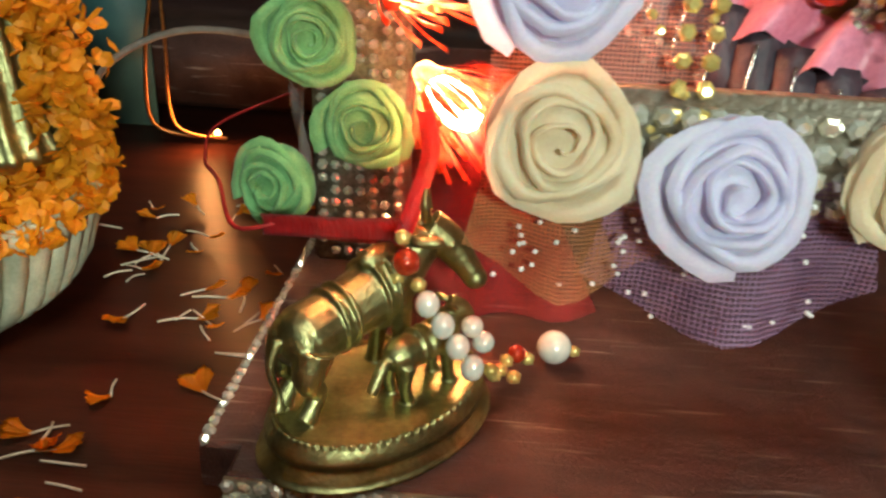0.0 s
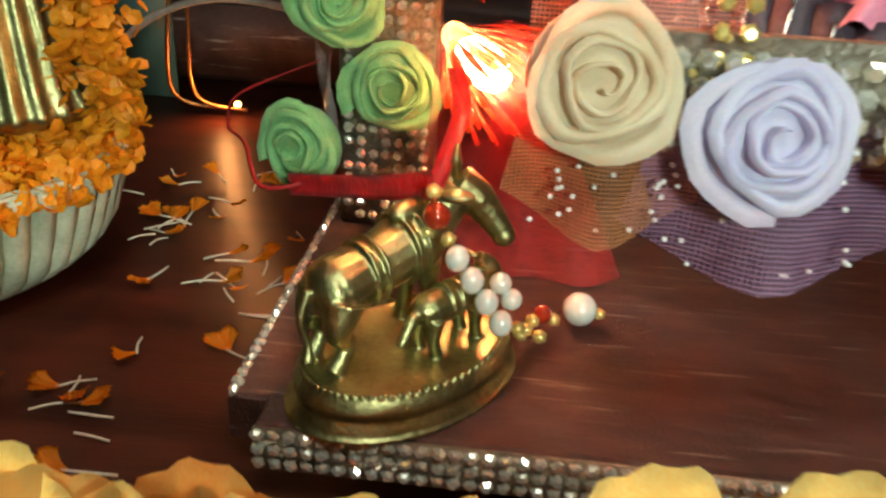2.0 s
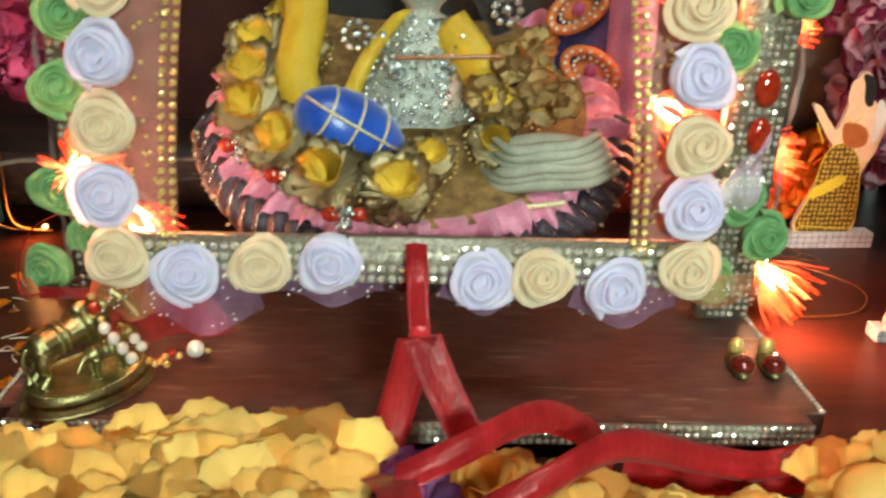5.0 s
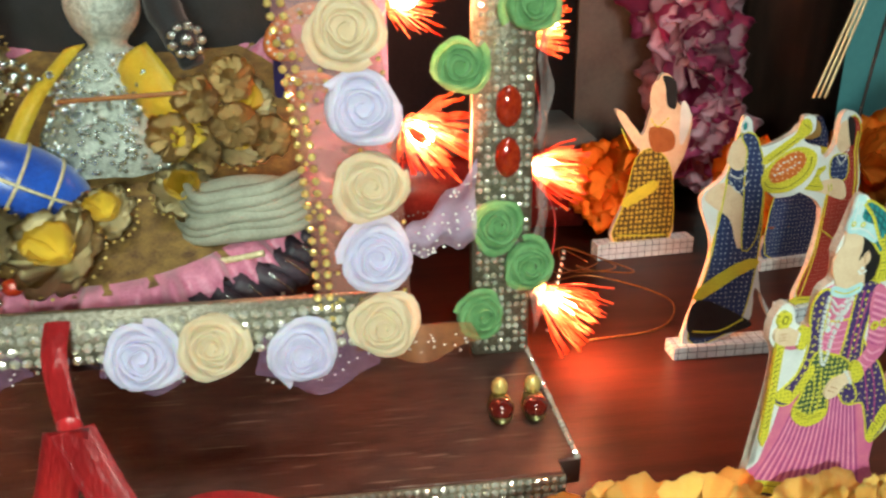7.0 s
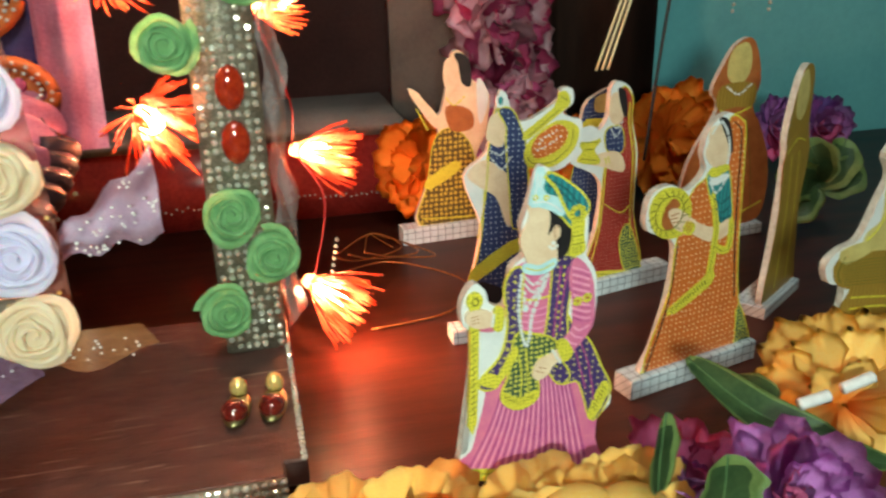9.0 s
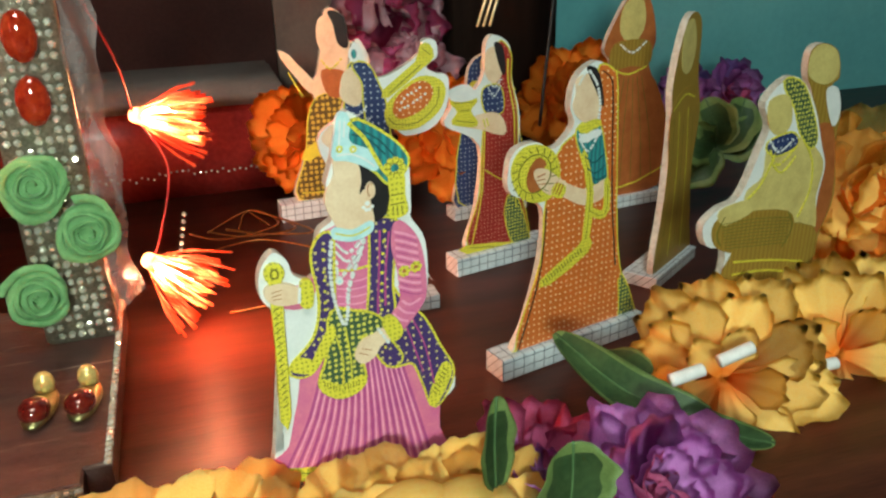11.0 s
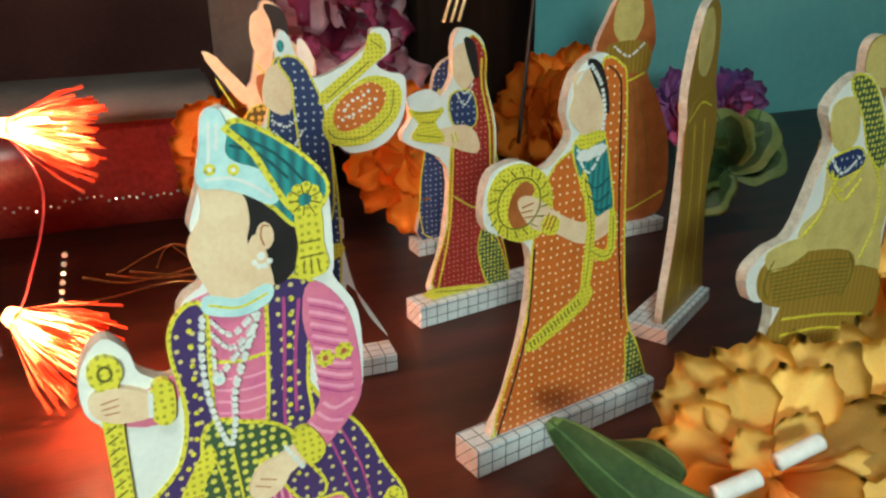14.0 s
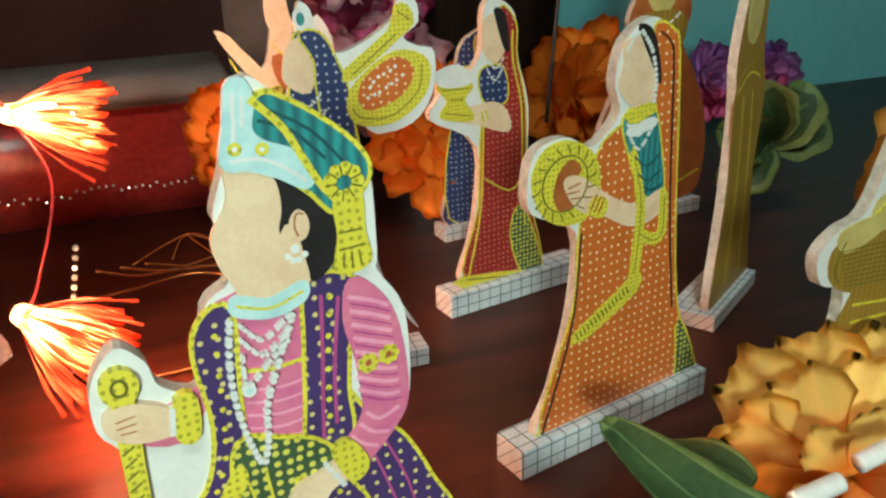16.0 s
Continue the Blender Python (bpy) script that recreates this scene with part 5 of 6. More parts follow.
for a in (60, 110, 160, 20, 210):
    q = Vector((math.cos(radians(a)), 0, math.sin(radians(a))))
    leaf(Vector((0.722, 0.392, 0.046)), Vector((0.722, 0.386, 0.046)) + q * 0.018, Vector((0.722, 0.392, 0.046)) + q * 0.036, 0.028, (-0.3, -1, 0.2), 0.26, 0.07, "green cloth leaf with a wide pale edge")


# ---- painted cut-out figures ----
class Cutout:
    """Builds a flat sawn figure as one mesh: a thick pale card outline with printed colour areas on its face."""

    def __init__(self, name, label, x, y, turn):
        self.name, self.label, self.m = name, label, pose(x, y, 0, 0, 0, turn)
        self.bm, self.mats, self.layer = bmesh.new(), [CARD], 0

    def area(self, material, *pts, round_=4, back=None, rim=None):
        """A colour area from points in millimetres: along the card and up."""
        if not back and round_:
            pts = self.grown(pts, round_, 0.0006)
            round_ = 0
        if rim:
            self.outline(rim, pts, round_, 0.0008 if rim == LEMON else 0.00022)
        if material not in self.mats:
            self.mats.append(material)
        self.layer += 1
        ps = spline([(a / 1000, 0, b / 1000) for a, b in pts], round_, True) if round_ else [Vector((a / 1000, 0, b / 1000)) for a, b in pts]
        front = -0.0003 - 0.000022 * self.layer
        rear = 0.0035 if back else -0.0001
        if back:
            front = -0.0002
        a = [self.bm.verts.new((p.x, front, p.z)) for p in ps]
        b = [self.bm.verts.new((p.x, rear, p.z)) for p in ps]
        i = self.mats.index(material)
        fs = [self.bm.faces.new(a), self.bm.faces.new(b[::-1])]
        for k in range(len(ps)):
            fs.append(self.bm.faces.new((a[k], a[k - 1], b[k - 1], b[k])))
        fs[0].material_index = i
        if not back:
            for q in fs:
                q.material_index = i
        return self

    def outline(self, material, pts, round_, w):
        """The printed border line of an area: the same shape, a little larger, below it."""
        self.area(material, *self.grown(pts, round_, w), round_=0)

    def grown(self, pts, round_, w):
        """The outline pts, smoothed and moved outwards by w metres, in millimetres."""
        ps = spline([(a / 1000, 0, b / 1000) for a, b in pts], round_, True) if round_ else [Vector((a / 1000, 0, b / 1000)) for a, b in pts]
        k, big = len(ps), []
        area = sum(ps[i - 1].x * ps[i].z - ps[i].x * ps[i - 1].z for i in range(k))
        s = w if area > 0 else -w
        for i in range(k):
            d = ps[(i + 1) % k] - ps[i - 1]
            d = d.normalized() if d.length > 1e-7 else Vector((1, 0, 0))
            big.append(((ps[i].x + d.z * s) * 1000, max(0, ps[i].z - d.x * s) * 1000))
        return big

    def line(self, material, *pts, w=0.5, n=5):
        """A printed stroke, w millimetres wide, through pts."""
        ps = spline([(a, 0, b) for a, b in pts], n)
        k = len(ps) - 1
        left, right = [], []
        for i, p in enumerate(ps):
            d = (ps[min(i + 1, k)] - ps[max(i - 1, 0)]).normalized()
            left.append((p.x - d.z * w / 2, p.z + d.x * w / 2))
            right.append((p.x + d.z * w / 2, p.z - d.x * w / 2))
        return self.area(material, *(left + right[::-1]), round_=0)

    def lines(self, material, *strokes, w=0.4):
        """Several strokes on one printed layer."""
        for q in strokes:
            self.line(material, *q, w=w, n=3)
            self.layer -= 1
        self.layer += 1
        return self

    def spot(self, material, x, z, r, rz=None, sides=14):
        return self.area(material, *((x + r * math.cos(6.2832 * i / sides), z + (rz or r) * math.sin(6.2832 * i / sides)) for i in range(sides)), round_=0)

    def beads(self, material, *pts, r=0.55, gap=1.25):
        """A row of printed beads along pts."""
        ps, left = spline([(a, 0, b) for a, b in pts], 10), 0.0
        for a, b in zip(ps, ps[1:]):
            left -= (b - a).length
            if left <= 0:
                self.spot(material, b.x, b.z, r, sides=8)
                self.layer -= 1
                left += gap
        self.layer += 1
        return self

    def foot(self, x0, x1, h=7, depth=9):
        self.base = (x0 / 1000, x1 / 1000, -0.0045, depth / 1000, 0, h / 1000)
        return self

    def done(self, group="painted figures"):
        ob = part(self.name, self.bm, self.mats, m=self.m, smooth=False)
        bm = box(*self.base)
        bmesh.ops.bevel(bm, geom=bm.edges[:], offset=0.0003, segments=1, affect="EDGES")
        part("base", bm, STONEP, ob, "white base strip printed with a tile grid", smooth=False)
        return tagged(ob, self.label, "cut-out figure", group)


f = Cutout("cutout_man", "painted cut-out of a turbaned man in pink robe with a staff", 0.437, 0.172, 8)
f.area(WHITE, (-1.5, 149.1), (4.1, 146), (15, 138), (17.7, 132.5), (18, 117.3), (17.8, 113.9), (22.4, 105.2), (22.6, 88.3), (19.3, 78.4), (32.1, 51.9), (26.1, 42.8), (24.5, 33.6), (27.1, 12.5), (16, 15.5), (15, 1), (-14, 1), (-15, 25.5), (-33.4, 32.2), (-28.8, 50), (-29.8, 38.2), (-28.3, 63.9), (-27.1, 89.2), (-30.8, 97.4), (-30.3, 105.8), (-25.9, 111.1), (-21.9, 107.6), (-20.4, 102.7), (-14.2, 100.4), (-12, 113.9), (-7.2, 118.2), (-7.7, 126.4), (-8.3, 129.4), (-5.9, 136.1), back=True)
f.area(PINKS, (-16.1, 77.7), (10.3, 70), (24.1, 50.5), (25.2, 33.4), (26.7, 16.5), (-32.1, 35.2), (-27.2, 43), (-22.9, 58.5))
f.lines(PLEAT, *(((-13 + 1.5 * k, 74 - 0.3 * k), (-20 + 2.35 * k, 52 - 0.6 * k), (-29.5 + 3.3 * k, 34.5 - 1.02 * k)) for k in range(17)), w=1.0)
f.lines(ROSYP, *(((-12.2 + 1.5 * k, 74 - 0.3 * k), (-18.9 + 2.35 * k, 52 - 0.6 * k), (-28.0 + 3.3 * k, 34.2 - 1.02 * k)) for k in range(16)), w=0.6)
f.area(LEMON, (-31.9, 35.6), (26.5, 17.1), (27.1, 12.2), (-33, 32.3))
f.line(OLIVEINK, (-32, 34.2), (26.6, 15.4), w=0.4)
f.area(PINKS, (-9.7, 114.5), (6, 113), (8, 100), (6, 88), (3, 78), (-10, 82), (-12.4, 98), (-18.9, 91.9), (-26.2, 95.2), (-18.1, 99.2), (-12.8, 102))
f.lines(ROSYP, *(((-7.5, 98 - 2.6 * k), (-2, 96.6 - 2.6 * k), (3.2, 97 - 2.6 * k)) for k in range(5)), w=0.5)
f.line(LEMON, (-9.7, 102.4), (-3, 100.6), (4.5, 101), w=0.8)
# the navy coat, its long tail and the near sleeve
f.area(NAVY, (9, 92), (13, 86), (20.1, 78.2), (25.8, 66), (30.6, 54.4), (24.3, 43.4), (20.5, 54), (16.8, 63), (9, 64), (5, 72), (7, 82), rim=LEMON)
f.area(LEMON, (30.2, 54.6), (24.4, 43.8), (22.6, 48.2), (27.6, 59))
f.lines(OLIVEINK, *(((29.4 - 0.75 * k, 55.4 - 1.35 * k), (27.3 - 0.68 * k, 57.6 - 1.35 * k)) for k in range(7)), w=0.35)
f.lines(PLEAT, ((12, 84), (16, 72), (20, 58)), ((16, 81), (21, 68), (24, 52)), w=0.5)
f.area(NAVY, (5.7, 114.3), (12.7, 113), (11, 104), (9.7, 92.3), (10, 84), (7, 76), (12, 66), (8, 64.5), (3, 74), (2.6, 84), (3.5, 92.7), (4.4, 104), rim=LEMON)
f.lines(PLEAT, ((7.2, 112), (6.4, 100), (5.4, 88), (4.8, 76)), ((10.2, 111), (8.4, 98), (7.8, 86)), w=0.7)
f.beads(LEMON, (8.8, 112), (7.4, 100), (6.6, 88), (6.4, 78), (7.2, 69), r=0.6, gap=3.4)
f.area(NAVY, (-8.6, 112.8), (-12.2, 112), (-13.9, 106.2), (-12.6, 92), (-15.6, 80), (-24.1, 71.4), (-18.6, 69), (-12.4, 78), (-9.8, 88), (-9.2, 100), rim=LEMON)
f.area(LEMON, (-24.1, 71.6), (-18.6, 69), (-16.6, 71.6), (-21.6, 74.6))
f.beads(LEMON, (-11, 110), (-11.4, 98), (-12.4, 86), (-16, 77), r=0.55, gap=3.4)
f.area(PINKS, (12.7, 113.4), (17.6, 109.5), (20.6, 102), (21.6, 88.5), (18.8, 82), (11.2, 75.4), (7.8, 79.4), (13.2, 86.4), (13, 97), (11.2, 106))
f.lines(ROSYP, *(((11.8 + 0.12 * k, 110.5 - 2.7 * k), (16 + 0.2 * k, 108.8 - 2.8 * k), (19.2 + 0.16 * k, 107 - 2.6 * k)) for k in range(8)), ((13.4, 86.5), (16, 84.4), (20, 85.8)), ((12, 84.6), (14.4, 82), (17.6, 81)), ((10.2, 82.4), (12.4, 80), (15.2, 78.6)), w=0.8)
f.lines(PLEAT, *(((12.0 + 0.12 * k, 109.2 - 2.7 * k), (16 + 0.2 * k, 107.5 - 2.8 * k), (19.5 + 0.16 * k, 105.7 - 2.6 * k)) for k in range(8)), w=0.3)
for x, z in ((14.6, 96.6), (18.6, 97.3)):
    for k in range(7):
        f.spot(LEMON, x + 1.35 * math.cos(0.9 * k), z + 1.35 * math.sin(0.9 * k), 0.75, sides=8)
        f.layer -= 1
    f.layer += 1
    f.spot(RUSTP, x, z, 0.6, sides=10)
# the patterned sash with its knotted end
f.area(LATTICE, (-9.6, 87.6), (-3, 86), (2.6, 83.8), (6, 80), (3, 77.2), (-1.4, 78), (-2.2, 70), (-1.5, 60.4), (-8.7, 57.6), (-14.9, 63), (-12.4, 71), (-11.2, 77), rim=LEMON)
f.area(LEMON, (-14.8, 65), (-8.6, 61), (-1.6, 63), (-1.5, 59.4), (-8.7, 57), (-14.9, 62.5))
f.lines(OLIVEINK, *(((-14.2 + 0.95 * k, 64.2 - (0.62 * k if k < 6 else 3.7 - 0.2 * (k - 6))), (-14.3 + 0.95 * k, 62.4 - (0.62 * k if k < 6 else 3.7 - 0.2 * (k - 6)))) for k in range(13)), w=0.3)
f.lines(LEMON, ((-9.4, 80), (-7.6, 70), (-8.4, 60)), ((-6, 81), (-5, 70), (-5.2, 60)), w=0.5)
f.area(LEMON, (-10, 80), (-15.5, 72), (-17.6, 71), (-14, 78), (-10.6, 83))
# hair and plain head
f.area(BLACK, (1.4, 134), (8.6, 131.5), (11.4, 126.3), (10.4, 119.4), (6.4, 115.6), (4.4, 119.9), (6.2, 124), (5.4, 128.4), (3.2, 127.5), (1.6, 123.4), (0.6, 124.4), (1.2, 128.5))
f.area(SKIN, (-5, 137), (0.6, 134), (1.6, 129), (0.8, 125.4), (1.4, 123.2), (3.2, 125.4), (4.4, 120), (4.6, 114.5), (-1.1, 113.6), (-5, 114.5), (-6.6, 117.9), (-8, 121), (-8.7, 125.6), (-6.2, 129.8), (-5.4, 132.4))
f.spot(SKIN, 4.7, 125.2, 1.7, 2.7)
f.line(RUSTP, (5.6, 127), (4.4, 127.2), (3.9, 125.2), (4.4, 123.4), w=0.3)
f.beads(WHITE, (2.2, 120.4), (3.6, 119.2), (5.2, 120.2), r=0.6, gap=1.2)
f.spot(WHITE, 3.6, 121.4, 0.8)
f.area(ICE, (-6.8, 115), (-1.5, 113.4), (4.2, 115.2), (4, 112.4), (-1.5, 110.8), (-7.3, 112.6))
f.line(LEMON, (-7, 113.8), (-1.5, 112.1), (4.1, 113.8), w=0.5)
# the plumed turban
f.area(TEALP, (-2, 137.8), (-1.5, 142), (1, 146), (4, 145), (9, 141.6), (14.3, 136.7), (16.4, 132), (11.6, 127), (7.6, 131), (3, 135), rim=LEMON)
f.lines(DEEPTEAL, ((0, 143), (5, 140.8), (10, 135.5)), ((1.5, 144.6), (8, 140.4), (13, 134.4)), ((-1, 140.4), (4, 138), (8.6, 133)), w=0.55)
f.area(ICE, (-5.7, 137), (-4.6, 143), (-3.6, 148.4), (-1.6, 149), (-0.7, 146), (-1.4, 142), (0.2, 139.6), (4.6, 137.4), (7.6, 133.6), (6.4, 131.6), (2.5, 134), (-2, 136))
f.lines(WHITE, ((-3.2, 147.5), (-3.6, 143), (-4.2, 139)), ((-1.8, 147), (-2.4, 142.4)), ((-4.8, 137.4), (-0.4, 137.2), (3.6, 135), (6.6, 132.4)), w=0.6)
f.line(LEMON, (-0.8, 146.4), (3.6, 141.6), (6.2, 136.6), (9, 131.2), (11.8, 127.6), w=1.2)
for x, z in ((-3.9, 139.2), (0.2, 138.6)):
    f.spot(LEMON, x, z, 1.1, sides=9)
    f.spot(WHITE, x, z, 0.45, sides=8)
f.area(LEMON, (11.2, 128.5), (15, 128.5), (15.2, 122), (16, 117), (13, 115.6), (10.4, 116.4), (11.4, 122))
f.lines(OLIVEINK, ((11, 122.6), (15.2, 122.6)), ((10.8, 119.6), (15.6, 119.8)), ((11.7, 119), (11.4, 116.4)), ((13, 119), (13, 116)), ((14.3, 119), (14.6, 116.2)), w=0.35)
for k in range(9):
    f.spot(LEMON, 12.7 + 2.4 * math.cos(0.7 * k), 131 + 2.4 * math.sin(0.7 * k), 1.15, sides=8)
    f.layer -= 1
f.layer += 1
f.lines(OLIVEINK, *(((12.7 + 1.2 * math.cos(0.7 * k + 0.35), 131 + 1.2 * math.sin(0.7 * k + 0.35)), (12.7 + 3.1 * math.cos(0.7 * k + 0.35), 131 + 3.1 * math.sin(0.7 * k + 0.35))) for k in range(9)), w=0.25)
# strings of pearls and a pendant
f.beads(WHITE, (-8.4, 111.6), (-9.4, 104), (-9.3, 95.9), (-8, 88), (-6.2, 83), (-4.8, 88), (-4.1, 94.6), (-1, 103), (2.2, 111), r=0.62, gap=1.4)
f.beads(WHITE, (-7, 110.4), (-3.4, 106.8), (1.2, 110.2), r=0.42, gap=0.95)
f.beads(WHITE, (-7.2, 107.8), (-3.6, 104), (1.2, 107.8), r=0.42, gap=0.95)
f.beads(WHITE, (-7.2, 105), (-6.9, 99), (-2.4, 103), (1, 106), r=0.42, gap=0.95)
f.spot(WHITE, -6.9, 98.2, 1.2)
f.spot(ICE, -6.9, 98.2, 0.6)
# staff, hands and cuffs
f.area(LEMON, (-27.5, 103), (-25.2, 102.8), (-25.6, 90), (-26.6, 55.7), (-28.9, 54.6), (-27.8, 80), round_=2)
f.lines(OLIVEINK, *(((-28.0 - 0.02 * k, 93 - 2.4 * k), (-26.0 - 0.03 * k, 94.2 - 2.4 * k)) for k in range(15)), w=0.4)
f.spot(LEMON, -26.4, 105, 3.0, 3.4)
f.spot(OLIVEINK, -26.4, 105, 1.4, 1.7)
f.spot(LEMON, -26.4, 105, 0.9, 1.1)
f.area(SKIN, (-29, 100.4), (-25.4, 101.2), (-20.4, 98.8), (-19.4, 95), (-24.9, 94.9), (-28.8, 97.2))
f.lines(RUSTP, ((-28, 99.2), (-25, 99.6)), ((-28, 98), (-25, 98.2)), ((-27.6, 96.9), (-25, 96.8)), w=0.25)
f.area(LEMON, (-18.4, 100), (-15.9, 99.6), (-16.4, 92.6), (-19, 93.4))
f.line(WHITE, (-19.4, 99), (-20, 94), w=0.9)
f.area(SKIN, (8, 78.6), (3, 76.8), (-1, 75.4), (-3.2, 71), (-1.2, 68.4), (2.4, 69.8), (5, 73.4), (9.5, 75.4))
f.lines(RUSTP, ((-2.4, 72), (0.6, 70.6)), ((-1.4, 73.4), (2, 72)), w=0.25)
f.area(LEMON, (6.6, 80.4), (9.4, 82), (12.4, 76.4), (9.6, 73.8))
f.beads(WHITE, (4.6, 78.8), (7.6, 73.4), r=0.6, gap=1.2)
f.foot(-30, 34, 5)
f.done()
f = Cutout("cutout_woman", "painted cut-out woman in dotted orange sari with round tray", 0.5515, 0.2565, 14)
f.area(WHITE, (8.6, 138.7), (16.8, 134.5), (21.2, 125.3), (25.3, 74.6), (30.9, 38.2), (45.4, 1.9), (43.8, 0), (-0.3, 0), (-31.4, 8.5), (-25.7, 25.4), (-18.1, 52.8), (-17.8, 78.6), (-34.5, 88.1), (-36.2, 99.1), (-32.6, 107.1), (-22.1, 108.7), (-12.1, 104.3), (-2.2, 112.5), (-4.6, 121.6), (-1.3, 133), back=True)
f.area(ORANGEP, (11.2, 136), (17.4, 133.6), (20.7, 125.4), (24.8, 70.5), (29.4, 38.7), (40.5, 3.6), (27.9, 0), (-11.3, 0), (-30.3, 10.3), (-17, 52.5), (-15.5, 78.1), (-9.6, 101.2), (0.3, 108.5), (11.7, 115.8), (11.9, 128.2), rim=LEMON)
f.area(LATTICE, (31.4, 33.4), (43.7, 2.5), (28, 0), (21.7, 0), (32.4, 9.1), rim=LEMON)
f.area(LEMON, (-30.3, 11), (-11.4, 0.9), (16.3, 0), (42.1, 3.1), (44.2, 0), (19.5, 0), (-11.3, 0), (-30, 7.9))
f.area(LEMON, (6.1, 58.5), (10.1, 57.4), (9.3, 51.2), (-12.9, 40.6), (-17.8, 43.3), (3.8, 54.9), round_=2)
f.area(TEALP, (0.2, 110.3), (10.8, 112.3), (15.9, 96.5), (17.6, 83.4), (9.2, 86.2), (3.4, 98.8), rim=LEMON)
f.area(SKIN, (-15, 94.9), (-5.5, 87.3), (7, 81.7), (17.5, 84.4), (16.3, 76.6), (5, 75.6), (-8.8, 83.2), (-18.1, 87.2), (-22.8, 94.6))
f.area(LEMON, (-34.5, 97.9), (-30.5, 105.8), (-22.1, 107.3), (-13.1, 102.7), (-9.3, 93.7), (-12.3, 84), (-21.3, 82.3), (-30.2, 87.1))
f.area(RUSTP, (-25, 97.8), (-20.8, 101.4), (-16.9, 98), (-21.7, 94.4), (-18.2, 88.1), (-23.7, 87.1), (-26.4, 91.8), round_=3)
f.area(SKIN, (-22.8, 95.5), (-17.3, 95.7), (-9.1, 89), (-11.1, 83.8), (-18.1, 87.2))
f.area(SKIN, (-1.2, 132.2), (5.6, 133.1), (10.7, 128.3), (11.1, 117.7), (7.2, 111.9), (-0.2, 116.6), (-2.8, 121.3), (-1.3, 126.3))
f.area(BLACK, (4.2, 136.7), (9, 134.5), (12.3, 126.4), (13.4, 119.1), (10.5, 124.8), (6.1, 132.2))
f.area(LEMON, (1.3, 111.9), (10.7, 113.2), (11.7, 110.7), (2.7, 109))
f.area(LEMON, (-11.3, 88.2), (-5.9, 85.9), (-7.5, 81.6), (-12.8, 83.9), round_=2)
f.area(WHITE, (1.6, 107.4), (11.9, 108.5), (12.5, 106.5), (3, 104.8), round_=2)
f.area(LEMON, (17.5, 84.4), (19.7, 83), (20.4, 69.5), (15.9, 66.4), (9.1, 70.1), (7.6, 73.6), (15.6, 69.6), (18, 72.1), round_=2)
f.area(LEMON, (3.4, 98.8), (5.3, 98.4), (10.2, 80), (9.3, 57.6), (6.1, 58.5), (7.6, 80.6), round_=2)
f.lines(OLIVEINK, *(((-16.6 + 1.5 * k, 43.6 + 0.75 * k), (-15.4 + 1.5 * k, 41.2 + 0.75 * k)) for k in range(15)), w=0.35)
f.lines(OLIVEINK, ((-29.6, 9.6), (-11.3, 0.6)), ((7.4, 58), (9, 80), (4.6, 98)), ((18.9, 82), (19.4, 70.5), (15.9, 67.6), (9, 71.5)), w=0.3)
f.lines(OLIVEINK, *(((-22.6 + 9.2 * math.cos(0.35 * k), 95 + 9.0 * math.sin(0.35 * k)), (-22.6 + 12.2 * math.cos(0.35 * k + 0.12), 95 + 11.6 * math.sin(0.35 * k + 0.12))) for k in range(18)), w=0.35)
f.lines(OLIVEINK, [(-22.6 + 8.6 * math.cos(0.42 * k), 95 + 8.4 * math.sin(0.42 * k)) for k in range(16)], w=0.4)
f.beads(WHITE, (5.4, 134.6), (9.4, 129), (11.6, 121), (11.4, 113), r=0.75, gap=1.7)
f.beads(WHITE, (-0.6, 130), (1.8, 133.4), (5.2, 135.4), r=0.5, gap=1.1)
f.beads(LEMON, (0.2, 111), (5, 108.6), (10.6, 111.4), r=0.6, gap=1.2)
f.beads(WHITE, (0.8, 108.6), (5.6, 104.4), (10.6, 108.6), r=0.55, gap=1.2)
f.beads(WHITE, (1.6, 105.4), (6.2, 100), (11, 105.4), r=0.5, gap=1.2)
f.lines(DEEPTEAL, ((4.6, 98), (10, 94), (15.6, 97)), ((6.6, 92), (11, 89), (16.4, 91.6)), ((9.2, 87.4), (13, 85.6), (17.2, 86.6)), w=0.5)
f.lines(RUSTP, ((-10.2, 89.2), (-12.6, 84.6)), ((-8.6, 88.2), (-11, 83.6)), ((-7, 87.4), (-9.4, 82.8)), w=0.4)
f.lines(RUSTP, ((-21.6, 93.4), (-17, 94.2)), ((-21.8, 91.8), (-17.4, 91.8)), ((-20.6, 90), (-16.6, 89.6)), w=0.3)
f.lines(BLACK, ((12.6, 134.2), (17.2, 130.6), (18.8, 124), (20.4, 100), (22.6, 72), (27, 40)), ((-30, 10.8), (-22, 34), (-17.6, 52), (-15.8, 78)), w=0.3)
f.foot(-41, 44, 11)
f.done()
f = Cutout("cutout_woman", "painted cut-out woman in blue sari with a lute", 0.468, 0.326, 0)
f.area(WHITE, (2.2, 142.1), (5.8, 140), (8.1, 132.2), (13.4, 125), (23.8, 128.2), (34.4, 135.4), (35.7, 140.7), (41.9, 140.4), (42.6, 132.9), (37.2, 128.3), (42.3, 124.9), (48.2, 122.4), (47, 107.9), (39, 98), (25.9, 95.5), (17.6, 99.1), (19.6, 64.6), (26.6, 32.2), (37.6, 14.7), (21.2, 41.7), (18.3, 17.2), (-18.9, 6.3), (-12.6, 42.6), (-8.6, 69), (-17.8, 97.2), (-5.3, 110), (0.2, 133.7), back=True)
